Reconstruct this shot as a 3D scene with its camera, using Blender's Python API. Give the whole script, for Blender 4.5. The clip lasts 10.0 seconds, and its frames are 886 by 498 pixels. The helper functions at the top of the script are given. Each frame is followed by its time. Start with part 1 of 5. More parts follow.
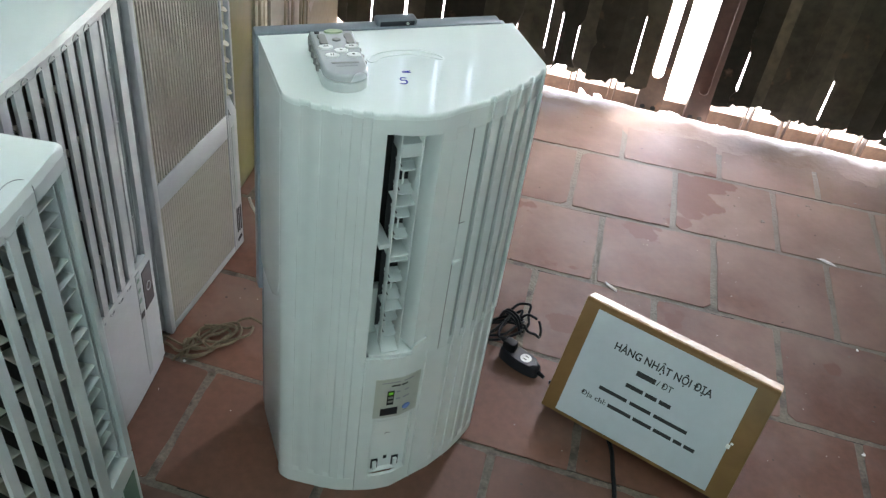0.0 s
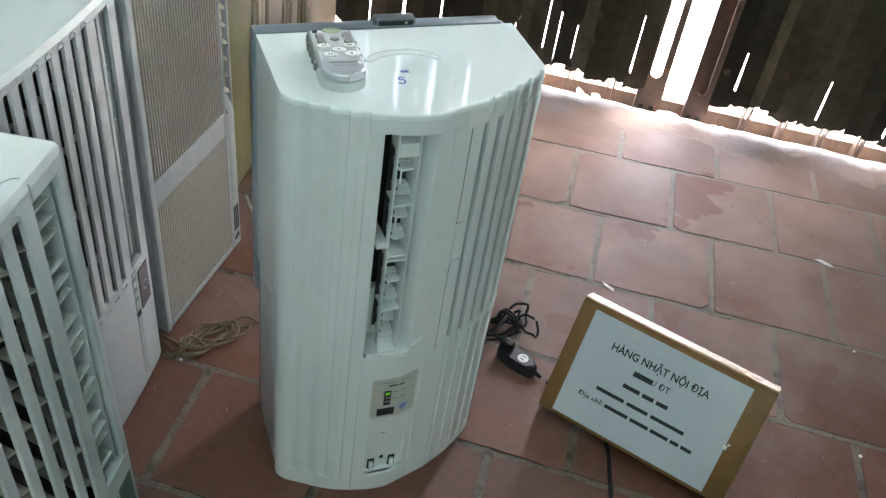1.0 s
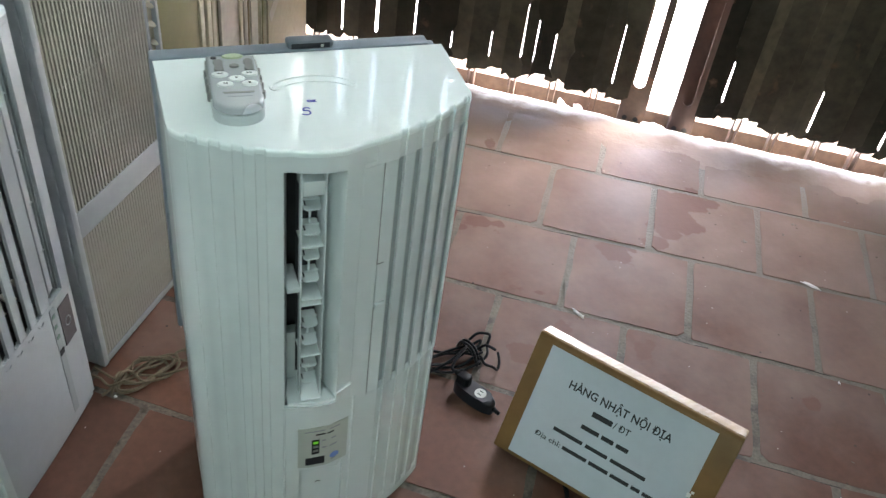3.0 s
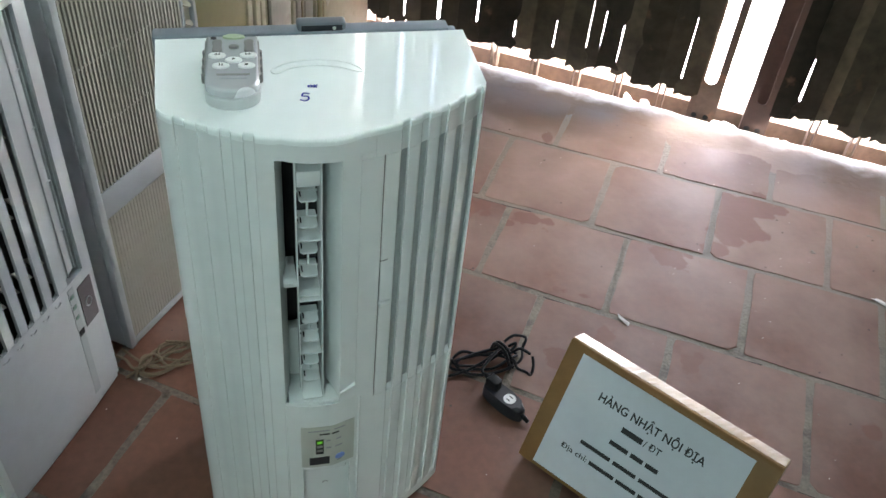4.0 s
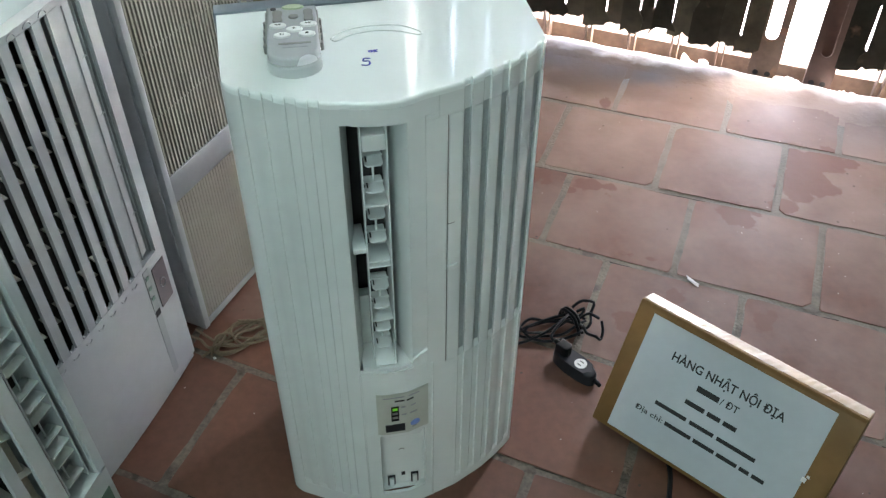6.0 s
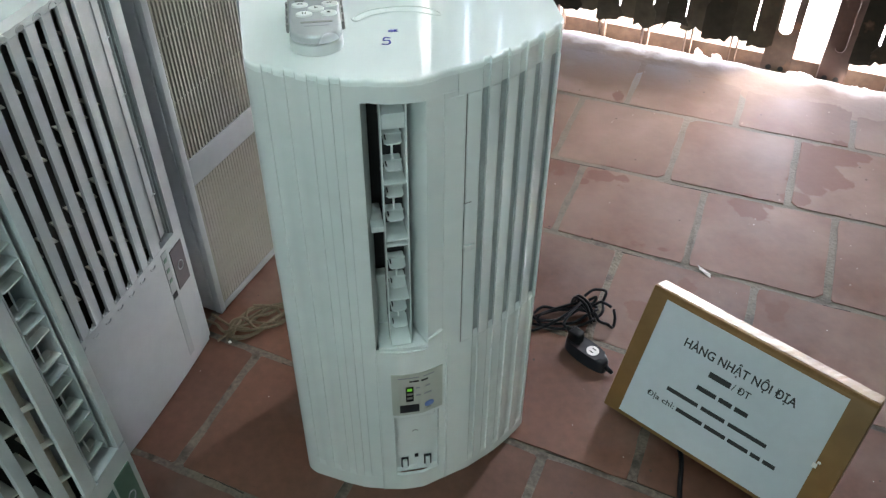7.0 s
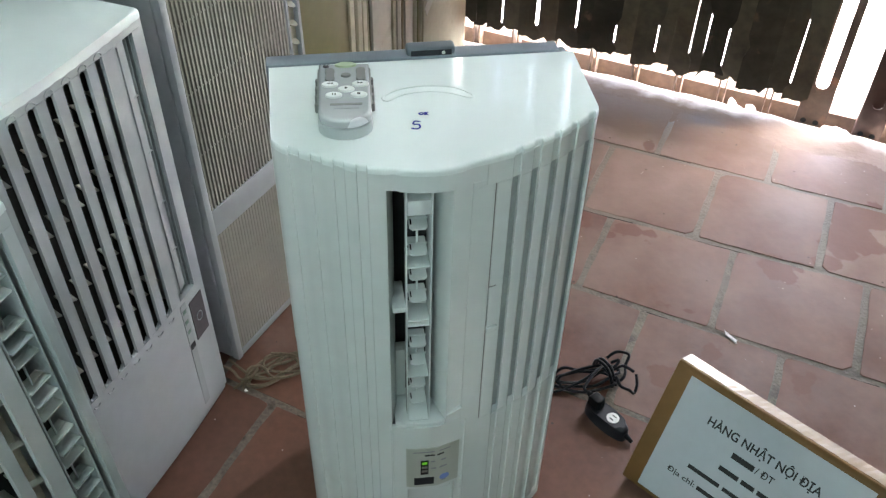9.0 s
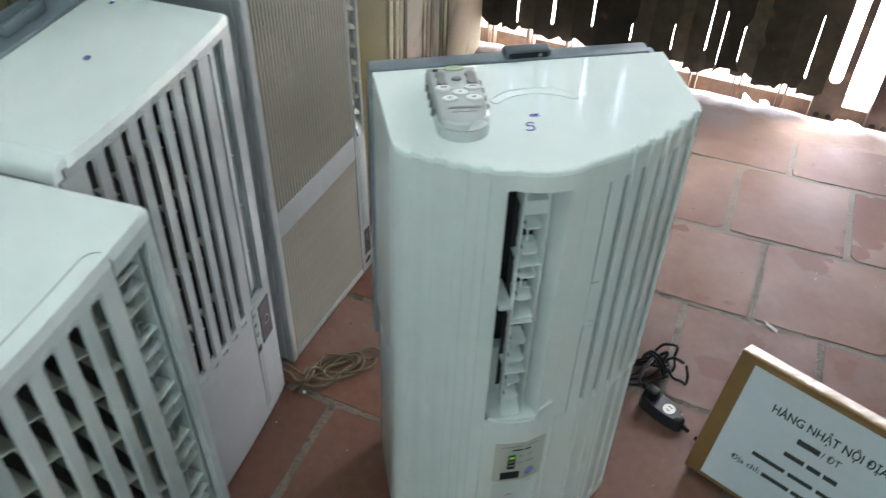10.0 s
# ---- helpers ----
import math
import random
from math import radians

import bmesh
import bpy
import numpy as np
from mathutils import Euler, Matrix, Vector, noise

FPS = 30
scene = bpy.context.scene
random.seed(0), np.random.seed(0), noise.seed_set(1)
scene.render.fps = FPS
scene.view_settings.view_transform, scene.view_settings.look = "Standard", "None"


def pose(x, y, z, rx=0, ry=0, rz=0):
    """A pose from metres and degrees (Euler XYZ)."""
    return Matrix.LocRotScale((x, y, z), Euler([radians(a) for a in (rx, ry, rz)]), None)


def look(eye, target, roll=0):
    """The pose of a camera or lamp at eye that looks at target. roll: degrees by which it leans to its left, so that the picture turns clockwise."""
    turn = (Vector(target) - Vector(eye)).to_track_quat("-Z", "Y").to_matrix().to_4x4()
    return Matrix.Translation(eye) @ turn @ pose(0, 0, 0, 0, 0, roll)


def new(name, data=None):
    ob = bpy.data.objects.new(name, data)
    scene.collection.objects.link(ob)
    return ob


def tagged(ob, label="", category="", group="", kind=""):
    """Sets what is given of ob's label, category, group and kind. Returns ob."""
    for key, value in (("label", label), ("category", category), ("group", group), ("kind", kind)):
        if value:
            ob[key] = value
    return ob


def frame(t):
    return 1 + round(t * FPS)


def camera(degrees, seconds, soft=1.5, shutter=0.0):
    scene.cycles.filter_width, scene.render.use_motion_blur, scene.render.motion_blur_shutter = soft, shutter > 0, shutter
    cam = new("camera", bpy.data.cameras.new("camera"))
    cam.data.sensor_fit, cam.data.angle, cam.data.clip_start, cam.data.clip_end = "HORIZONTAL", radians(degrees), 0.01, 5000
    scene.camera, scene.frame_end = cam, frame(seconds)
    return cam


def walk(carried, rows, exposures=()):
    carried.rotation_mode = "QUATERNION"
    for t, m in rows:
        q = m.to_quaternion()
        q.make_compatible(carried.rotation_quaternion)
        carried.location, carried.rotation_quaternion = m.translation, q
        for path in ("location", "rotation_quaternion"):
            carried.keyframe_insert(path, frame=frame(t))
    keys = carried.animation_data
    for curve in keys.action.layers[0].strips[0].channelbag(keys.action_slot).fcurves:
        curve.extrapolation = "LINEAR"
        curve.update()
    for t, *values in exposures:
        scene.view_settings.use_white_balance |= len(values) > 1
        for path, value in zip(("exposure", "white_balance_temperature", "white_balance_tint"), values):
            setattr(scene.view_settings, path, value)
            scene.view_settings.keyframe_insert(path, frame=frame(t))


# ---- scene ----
EXPOSURE = 5.99
cam = camera(52.6, 10.0, soft=1.3, shutter=0.4)
PATH = [
    (0, (-0.371, -1.069, 1.31), (0.289, 0.325, 0.036), 9.0),
    (0.5, (-0.369, -1.067, 1.311), (0.292, 0.323, 0.034), 9.2),
    (1, (-0.37, -1.065, 1.31), (0.295, 0.324, 0.034), 9.4),
    (1.5, (-0.373, -1.061, 1.31), (0.3, 0.326, 0.035), 9.5),
    (2, (-0.371, -1.053, 1.308), (0.308, 0.332, 0.034), 9.8),
    (2.5, (-0.306, -1.025, 1.309), (0.348, 0.362, 0.025), 9.2),
    (2.7, (-0.267, -1.016, 1.308), (0.378, 0.381, 0.029), 8.7),
    (3.8, (-0.116, -0.964, 1.275), (0.381, 0.469, -0.029), 7.1),
    (4, (-0.103, -0.969, 1.273), (0.339, 0.47, -0.043), 6.4),
    (4.5, (-0.081, -0.977, 1.252), (0.306, 0.455, -0.09), 5.1),
    (5, (-0.085, -0.966, 1.246), (0.266, 0.467, -0.104), 2.4),
    (5.5, (-0.103, -0.972, 1.255), (0.225, 0.467, -0.096), 1.0),
    (7, (-0.132, -1.009, 1.242), (0.162, 0.44, -0.105), 0.5),
    (7.5, (-0.141, -1.016, 1.239), (0.145, 0.437, -0.105), 0.9),
    (8, (-0.149, -1.0, 1.255), (0.135, 0.456, -0.085), 1.9),
    (8.5, (-0.135, -0.946, 1.285), (0.145, 0.521, -0.044), 2.3),
    (9, (-0.122, -0.935, 1.292), (0.126, 0.534, -0.041), 1.7),
    (9.5, (-0.159, -0.92, 1.297), (0.128, 0.549, -0.029), 2.2),
    (10, (-0.29, -0.921, 1.302), (0.04, 0.532, -0.032), 2.6),
]
walk(cam, [(t, look(eye, target, roll)) for t, eye, target, roll in PATH], [(0.0, EXPOSURE), (10.0, EXPOSURE)])

# ---- light ----
ROOM = pose(0, 0, 0, 0, 0, -30)        # the room's axes: x along the gate, y towards it


def at_room(u, v, z=0.0, rz=0.0):
    return ROOM @ pose(u, v, z, 0, 0, rz)


world = bpy.data.worlds.new("sky")
scene.world = world
world.use_nodes = True
wn = world.node_tree.nodes
sky = wn.new("ShaderNodeTexSky")
sky.sky_type, sky.sun_disc = "NISHITA", False
sky.air_density, sky.dust_density, sky.ozone_density = 0.55, 9.0, 0.3
SUN_EL, SUN_AZ = 62, -33                # azimuth in the world's xy plane, degrees from +x
sky.sun_elevation, sky.sun_rotation = radians(SUN_EL), radians(90 - SUN_AZ)
wn["Background"].inputs["Strength"].default_value = 0.115
world.node_tree.links.new(sky.outputs[0], wn["Background"].inputs[0])
sun = new("sun", bpy.data.lights.new("sun", "SUN"))
sun.data.energy, sun.data.angle, sun.data.color = 5.0, radians(0.5), (1, 0.985, 0.955)
ce, se = math.cos(radians(SUN_EL)), math.sin(radians(SUN_EL))
sun.matrix_world = look((0, 0, 0), (-ce * math.cos(radians(SUN_AZ)), -ce * math.sin(radians(SUN_AZ)), -se))

# ---- materials ----


def mat(name, base, rough=0.5, metal=0.0, vary=0.12, fine=60.0, coarse=6.0, bump=0.0, dirt=None, dirt_at=0.62, spec=0.5, coat=0.0, random_tint=0.0, bump_scale=None):
    """A surface with tone variation at two scales, optional dirt and fine relief."""
    m = bpy.data.materials.new(name)
    m.use_nodes = True
    nt = m.node_tree
    N, L = nt.nodes, nt.links
    b = N["Principled BSDF"]
    b.inputs["Roughness"].default_value, b.inputs["Metallic"].default_value = rough, metal
    b.inputs["Specular IOR Level"].default_value = spec
    b.inputs["Coat Weight"].default_value, b.inputs["Coat Roughness"].default_value = coat, 0.06
    co = N.new("ShaderNodeTexCoord")
    n1, n2 = N.new("ShaderNodeTexNoise"), N.new("ShaderNodeTexNoise")
    for n, sc, d in ((n1, coarse, 3), (n2, fine, 4)):
        n.inputs["Scale"].default_value, n.inputs["Detail"].default_value = sc, d
        L.new(co.outputs["Object"], n.inputs["Vector"])
    add = N.new("ShaderNodeMath")
    add.operation = "ADD"
    L.new(n1.outputs["Fac"], add.inputs[0]), L.new(n2.outputs["Fac"], add.inputs[1])
    mr = N.new("ShaderNodeMapRange")
    mr.inputs["From Min"].default_value, mr.inputs["From Max"].default_value = 0.6, 1.4
    mr.inputs["To Min"].default_value, mr.inputs["To Max"].default_value = 1 - vary, 1 + vary
    L.new(add.outputs[0], mr.inputs["Value"])
    mul = N.new("ShaderNodeMix")
    mul.data_type, mul.blend_type = "RGBA", "MULTIPLY"
    mul.inputs["Factor"].default_value = 1
    mul.inputs["A"].default_value = (*base, 1)
    L.new(mr.outputs[0], mul.inputs["B"])
    col = mul.outputs["Result"]
    if random_tint:
        oi = N.new("ShaderNodeObjectInfo")
        rr = N.new("ShaderNodeMapRange")
        rr.inputs["To Min"].default_value, rr.inputs["To Max"].default_value = 1 - random_tint, 1 + random_tint
        L.new(oi.outputs["Random"], rr.inputs["Value"])
        m2 = N.new("ShaderNodeMix")
        m2.data_type, m2.blend_type = "RGBA", "MULTIPLY"
        m2.inputs["Factor"].default_value = 1
        L.new(col, m2.inputs["A"]), L.new(rr.outputs[0], m2.inputs["B"])
        col = m2.outputs["Result"]
    if dirt:
        n3 = N.new("ShaderNodeTexNoise")
        n3.inputs["Scale"].default_value, n3.inputs["Detail"].default_value = coarse * 2.3, 8
        L.new(co.outputs["Object"], n3.inputs["Vector"])
        dr = N.new("ShaderNodeMapRange")
        dr.inputs["From Min"].default_value, dr.inputs["From Max"].default_value = dirt_at, dirt_at + 0.12
        L.new(n3.outputs["Fac"], dr.inputs["Value"])
        m3 = N.new("ShaderNodeMix")
        m3.data_type = "RGBA"
        L.new(dr.outputs[0], m3.inputs["Factor"]), L.new(col, m3.inputs["A"])
        m3.inputs["B"].default_value = (*dirt, 1)
        col = m3.outputs["Result"]
    L.new(col, b.inputs["Base Color"])
    rv = N.new("ShaderNodeMapRange")
    rv.inputs["To Min"].default_value, rv.inputs["To Max"].default_value = max(0.02, rough * 0.8), min(1, rough * 1.2)
    L.new(n1.outputs["Fac"], rv.inputs["Value"]), L.new(rv.outputs[0], b.inputs["Roughness"])
    if bump:
        bp = N.new("ShaderNodeBump")
        bp.inputs["Strength"].default_value, bp.inputs["Distance"].default_value = bump, 0.002
        nb = n2
        if bump_scale:
            nb = N.new("ShaderNodeTexNoise")
            nb.inputs["Scale"].default_value, nb.inputs["Detail"].default_value = bump_scale, 6
            L.new(co.outputs["Object"], nb.inputs["Vector"])
        L.new(nb.outputs["Fac"], bp.inputs["Height"]), L.new(bp.outputs[0], b.inputs["Normal"])
    return m


def glow(name, color, strength):
    m = bpy.data.materials.new(name)
    m.use_nodes = True
    b = m.node_tree.nodes["Principled BSDF"]
    b.inputs["Base Color"].default_value = (*color, 1)
    b.inputs["Emission Color"].default_value, b.inputs["Emission Strength"].default_value = (*color, 1), strength
    return m


PLASTIC = mat("white_plastic", (0.72, 0.765, 0.755), 0.22, vary=0.03, fine=40, coarse=5, dirt=(0.64, 0.66, 0.61), dirt_at=0.76)
GLOSSY = mat("glossy_white_plastic", (0.84, 0.90, 0.89), 0.06, vary=0.02, fine=30, coarse=4, bump=0.0015, bump_scale=7, spec=0.6)
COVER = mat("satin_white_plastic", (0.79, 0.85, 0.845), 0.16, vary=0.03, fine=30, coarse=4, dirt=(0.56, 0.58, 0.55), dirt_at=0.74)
# shells are white plastic darkened for their shade; COVER keeps the lit tops white
SHELL = mat("shaded_white_plastic", (0.475, 0.52, 0.525), 0.36, vary=0.05, fine=50, coarse=5, dirt=(0.5, 0.49, 0.43), dirt_at=0.7)
# one unit's greyer tint, with the shade of its front mixed in
GREYSHELL = mat("shaded_grey_white_plastic", (0.345, 0.370, 0.382), 0.36, vary=0.05, fine=50, coarse=5, dirt=(0.38, 0.37, 0.34), dirt_at=0.7)
INNER = mat("dim_white_plastic", (0.6, 0.65, 0.62), 0.45, vary=0.06)
GREY = mat("blue_grey_plastic", (0.2, 0.235, 0.27), 0.4, vary=0.08, dirt=(0.3, 0.31, 0.32), dirt_at=0.66)
DARKGREY = mat("dark_grey_plastic", (0.12, 0.14, 0.16), 0.35, vary=0.1)
VANE = mat("dusty_olive_grey_plastic", (0.50, 0.51, 0.45), 0.6, vary=0.2)
MESHGREY = mat("grey_filter_mesh", (0.34, 0.37, 0.375), 0.6, vary=0.15, fine=300)
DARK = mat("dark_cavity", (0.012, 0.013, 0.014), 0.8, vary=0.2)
COIL = mat("dark_coil_fins", (0.022, 0.026, 0.023), 0.5, metal=0.3, vary=0.4, fine=120)
OLDWHITE = mat("aged_grey_plastic", (0.305, 0.322, 0.335), 0.4, vary=0.06, fine=50, coarse=5, dirt=(0.4, 0.39, 0.35), dirt_at=0.7)
BEIGE = mat("yellowed_beige_plastic", (0.245, 0.235, 0.195), 0.55, vary=0.08, dirt=(0.3, 0.275, 0.21), dirt_at=0.66)
TAN = mat("tan_painted_board", (0.38, 0.35, 0.26), 0.5, vary=0.1, dirt=(0.27, 0.24, 0.16), dirt_at=0.6)
OLIVE = mat("olive_painted_panel", (0.125, 0.12, 0.038), 0.45, vary=0.1, dirt=(0.13, 0.12, 0.06), dirt_at=0.62)
PUTTY = mat("putty_painted_board", (0.40, 0.375, 0.325), 0.5, vary=0.08, dirt=(0.3, 0.27, 0.21), dirt_at=0.64)
# shade between strips and behind slats is put into these two browns
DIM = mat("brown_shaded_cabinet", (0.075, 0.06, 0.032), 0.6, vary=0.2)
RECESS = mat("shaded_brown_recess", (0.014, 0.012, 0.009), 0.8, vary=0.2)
BROWN = mat("brown_slats", (0.2, 0.17, 0.1), 0.5, vary=0.12)
SILVER = mat("silver_label", (0.47, 0.5, 0.45), 0.4, metal=0.1, vary=0.04)
BLACK = mat("black_plastic", (0.008, 0.009, 0.0105), 0.4, spec=0.16, vary=0.15)
BLACKGREY = mat("charcoal_plastic", (0.017, 0.019, 0.024), 0.38, spec=0.3, vary=0.12)
BADGE = mat("dark_brown_badge", (0.11, 0.1, 0.105), 0.25, vary=0.1)
CREAM = mat("cream_filter", (0.36, 0.345, 0.27), 0.6, vary=0.15, fine=150)
TEAL = mat("dull_teal_label", (0.10, 0.19, 0.18), 0.4, vary=0.1)
STRIP = mat("grey_label_strip", (0.27, 0.30, 0.30), 0.4, vary=0.06)
GREEN = mat("green_label", (0.09, 0.17, 0.13), 0.4, vary=0.15)
BLUE = mat("blue_button_paint", (0.16, 0.26, 0.62), 0.4)
INK = mat("blue_marker_ink", (0.01, 0.02, 0.32), 0.5)
PRINT = mat("black_print", (0.015, 0.015, 0.015), 0.6)
PALEPRINT = mat("pale_grey_print", (0.3, 0.31, 0.33), 0.6)
CHROME = mat("silver_painted_plastic", (0.66, 0.68, 0.70), 0.26, metal=0.4, vary=0.03)
SHELLGREY = mat("pale_grey_plastic", (0.52, 0.55, 0.55), 0.3, vary=0.04)
KEYGREY = mat("grey_rubber", (0.2, 0.2, 0.19), 0.45)
KEYWHITE = mat("translucent_white_rubber", (0.78, 0.8, 0.78), 0.4)
KEYGREEN = mat("pale_green_rubber", (0.42, 0.5, 0.33), 0.4)
CARD = mat("packing_tape_brown_cardboard", (0.185, 0.103, 0.038), 0.48, spec=0.2, vary=0.18, fine=25, coarse=8, bump=0.45, bump_scale=38)
TAPE = mat("brown_packing_tape", (0.14, 0.078, 0.03), 0.3, spec=0.3, vary=0.15)
PAPER = mat("white_paper", (0.465, 0.51, 0.545), 0.35, vary=0.04, bump=0.12, bump_scale=14)
ROPE = mat("straw_rope", (0.15, 0.112, 0.07), 0.8, vary=0.3, fine=220, bump=0.5)
CORD = mat("cream_cord", (0.42, 0.40, 0.34), 0.6, vary=0.15)
WHITEBIT = mat("white_litter", (0.75, 0.74, 0.72), 0.6, vary=0.15)
GROUT = mat("grey_mortar", (0.125, 0.105, 0.08), 0.75, vary=0.5, fine=160, coarse=11, bump=1.0, dirt=(0.045, 0.036, 0.028), dirt_at=0.52)
LIP = mat("glare_pale_cement", (0.62, 0.57, 0.52), 0.8, vary=0.2, fine=60, coarse=9, bump=0.5, dirt=(0.34, 0.27, 0.22), dirt_at=0.6)
SILL = mat("dull_brown_steel", (0.15, 0.104, 0.076), 0.7, vary=0.35, fine=50, coarse=8, bump=0.4)
RUST = mat("rusty_steel", (0.11, 0.073, 0.052), 0.6, vary=0.3, fine=70, coarse=9, bump=0.4, dirt=(0.2, 0.105, 0.06), dirt_at=0.6)
SLAT = mat("dark_brown_sheet_steel", (0.05, 0.041, 0.028), 0.65, spec=0.15, random_tint=0.6, vary=0.4, fine=40, coarse=7, bump=0.2, dirt=(0.11, 0.065, 0.04), dirt_at=0.66)
REDSTEEL = mat("oxide_red_steel", (0.062, 0.031, 0.022), 0.5, vary=0.25, bump=0.25)
WALL = mat("assumed_dull_plaster", (0.33, 0.335, 0.33), 0.85, vary=0.08, fine=30, coarse=2, bump=0.3)
CONCRETE = mat("pale_concrete", (0.58, 0.595, 0.59), 0.85, vary=0.12, fine=20, coarse=2)
TUBE = glow("fluorescent_tube", (0.88, 1.0, 0.98), 0.8)
LED = glow("green_led", (0.25, 0.9, 0.05), 0.006)
LED.node_tree.nodes["Principled BSDF"].inputs["Base Color"].default_value = (0.05, 0.2, 0.02, 1)


def smear_and_gap_light(N, L, geo):
    """Blotches of brown cement along the gate, thinned to paint the leaf gap's light."""
    sm = N.new("ShaderNodeTexNoise")
    sm.inputs["Scale"].default_value, sm.inputs["Detail"].default_value = 6.0, 5
    L.new(geo.outputs["Position"], sm.inputs["Vector"])
    put = []
    for axis, f0, f1, t0, t1 in ((Vector((0.054, 1.0, 0)), 1.00, 1.12, -0.40, 0.08), (Vector((1, 0, 0)), 0.30, 0.52, 0.22, -0.10), (Vector((1, 0, 0)), 0.78, 0.98, -0.03, 0.17)):
        dot = N.new("ShaderNodeVectorMath")
        dot.operation = "DOT_PRODUCT"
        dot.inputs[1].default_value = ROOM.to_3x3() @ axis
        L.new(geo.outputs["Position"], dot.inputs[0])
        mr = N.new("ShaderNodeMapRange")
        for k, v in (("From Min", f0), ("From Max", f1), ("To Min", t0), ("To Max", t1)):
            mr.inputs[k].default_value = v
        L.new(dot.outputs["Value"], mr.inputs["Value"])
        put.append(mr.outputs[0])
    total = sm.outputs["Fac"]
    for p in put:
        ad = N.new("ShaderNodeMath")
        ad.operation = "ADD"
        L.new(total, ad.inputs[0]), L.new(p, ad.inputs[1])
        total = ad.outputs[0]
    gs = N.new("ShaderNodeMapRange")
    gs.inputs["From Min"].default_value, gs.inputs["From Max"].default_value, gs.inputs["To Max"].default_value = 0.48, 0.74, 0.88
    L.new(total, gs.inputs["Value"])
    return gs.outputs[0]


def tile_material():
    m = mat("terracotta_tile", (0.110, 0.045, 0.026), 0.58, vary=0.28, fine=55, coarse=5, bump=0.22, random_tint=0.16, spec=0.48)
    nt = m.node_tree
    N, L = nt.nodes, nt.links
    b = N["Principled BSDF"]
    col = b.inputs["Base Color"].links[0].from_socket
    geo = N.new("ShaderNodeNewGeometry")
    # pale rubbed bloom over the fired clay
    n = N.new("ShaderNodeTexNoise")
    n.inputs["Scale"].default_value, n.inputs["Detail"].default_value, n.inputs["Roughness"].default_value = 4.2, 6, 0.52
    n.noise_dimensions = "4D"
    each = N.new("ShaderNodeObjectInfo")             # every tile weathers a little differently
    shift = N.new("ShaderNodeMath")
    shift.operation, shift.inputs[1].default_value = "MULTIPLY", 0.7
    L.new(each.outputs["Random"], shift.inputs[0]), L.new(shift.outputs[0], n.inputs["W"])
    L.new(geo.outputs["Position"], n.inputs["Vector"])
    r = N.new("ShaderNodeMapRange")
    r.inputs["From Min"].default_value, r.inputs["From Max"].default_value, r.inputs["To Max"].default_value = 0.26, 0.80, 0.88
    # bloom rises towards the gate: dust, with the gate's glow put into the colour
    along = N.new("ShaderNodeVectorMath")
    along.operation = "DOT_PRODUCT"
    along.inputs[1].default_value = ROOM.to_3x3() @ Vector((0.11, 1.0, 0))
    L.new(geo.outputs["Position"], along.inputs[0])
    dust_and_glow = N.new("ShaderNodeMapRange")
    dust_and_glow.inputs["From Min"].default_value, dust_and_glow.inputs["From Max"].default_value = -0.10, 1.02
    dust_and_glow.inputs["To Min"].default_value, dust_and_glow.inputs["To Max"].default_value = -0.30, 0.16
    L.new(along.outputs["Value"], dust_and_glow.inputs["Value"])
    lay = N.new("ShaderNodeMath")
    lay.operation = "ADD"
    L.new(n.outputs["Fac"], lay.inputs[0]), L.new(dust_and_glow.outputs[0], lay.inputs[1])
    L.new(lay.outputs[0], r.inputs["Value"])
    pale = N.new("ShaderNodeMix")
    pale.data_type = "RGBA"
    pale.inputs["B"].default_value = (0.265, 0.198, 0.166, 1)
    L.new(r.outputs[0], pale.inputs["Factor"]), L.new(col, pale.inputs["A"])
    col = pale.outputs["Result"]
    # damp patches with ragged edges where the bloom has not formed
    wob = N.new("ShaderNodeTexNoise")
    wob.inputs["Scale"].default_value, wob.inputs["Detail"].default_value = 15, 4
    L.new(geo.outputs["Position"], wob.inputs["Vector"])
    wet = None
    for u, v, size in ((0.675, 0.945, 0.048), (0.735, 0.950, 0.046), (0.775, 0.965, 0.026), (0.690, 0.880, 0.052), (0.660, 0.815, 0.034), (0.650, 0.765, 0.030),
                       (0.525, 0.690, 0.026), (0.555, 0.695, 0.024), (0.585, 0.712, 0.014), (0.195, 0.698, 0.014), (0.225, 0.712, 0.012), (0.265, 0.716, 0.010), (0.310, 0.720, 0.009), (0.185, 0.672, 0.008),
                       (0.385, 0.500, 0.014), (0.340, 0.500, 0.009), (0.095, 0.695, 0.022), (0.120, 0.680, 0.014), (0.190, 1.046, 0.010), (0.230, 1.041, 0.009), (0.730, 1.016, 0.012),
                       (0.452, 0.395, 0.026), (0.376, 0.300, 0.024), (0.62, 0.40, 0.016), (0.95, 0.340, 0.012), (0.594, 0.025, 0.030)):
        p = ROOM @ Vector((u, v, 0))
        d = N.new("ShaderNodeVectorMath")
        d.operation = "DISTANCE"
        d.inputs[1].default_value = p
        L.new(geo.outputs["Position"], d.inputs[0])
        ad = N.new("ShaderNodeMath")
        ad.operation, ad.inputs[1].default_value = "MULTIPLY_ADD", 0.12
        L.new(wob.outputs["Fac"], ad.inputs[0]), L.new(d.outputs["Value"], ad.inputs[2])
        k = N.new("ShaderNodeMapRange")
        k.inputs["From Min"].default_value, k.inputs["From Max"].default_value = size + 0.066, size + 0.060
        L.new(ad.outputs[0], k.inputs["Value"])
        if wet is None:
            wet = k.outputs[0]
        else:
            mx = N.new("ShaderNodeMath")
            mx.operation = "MAXIMUM"
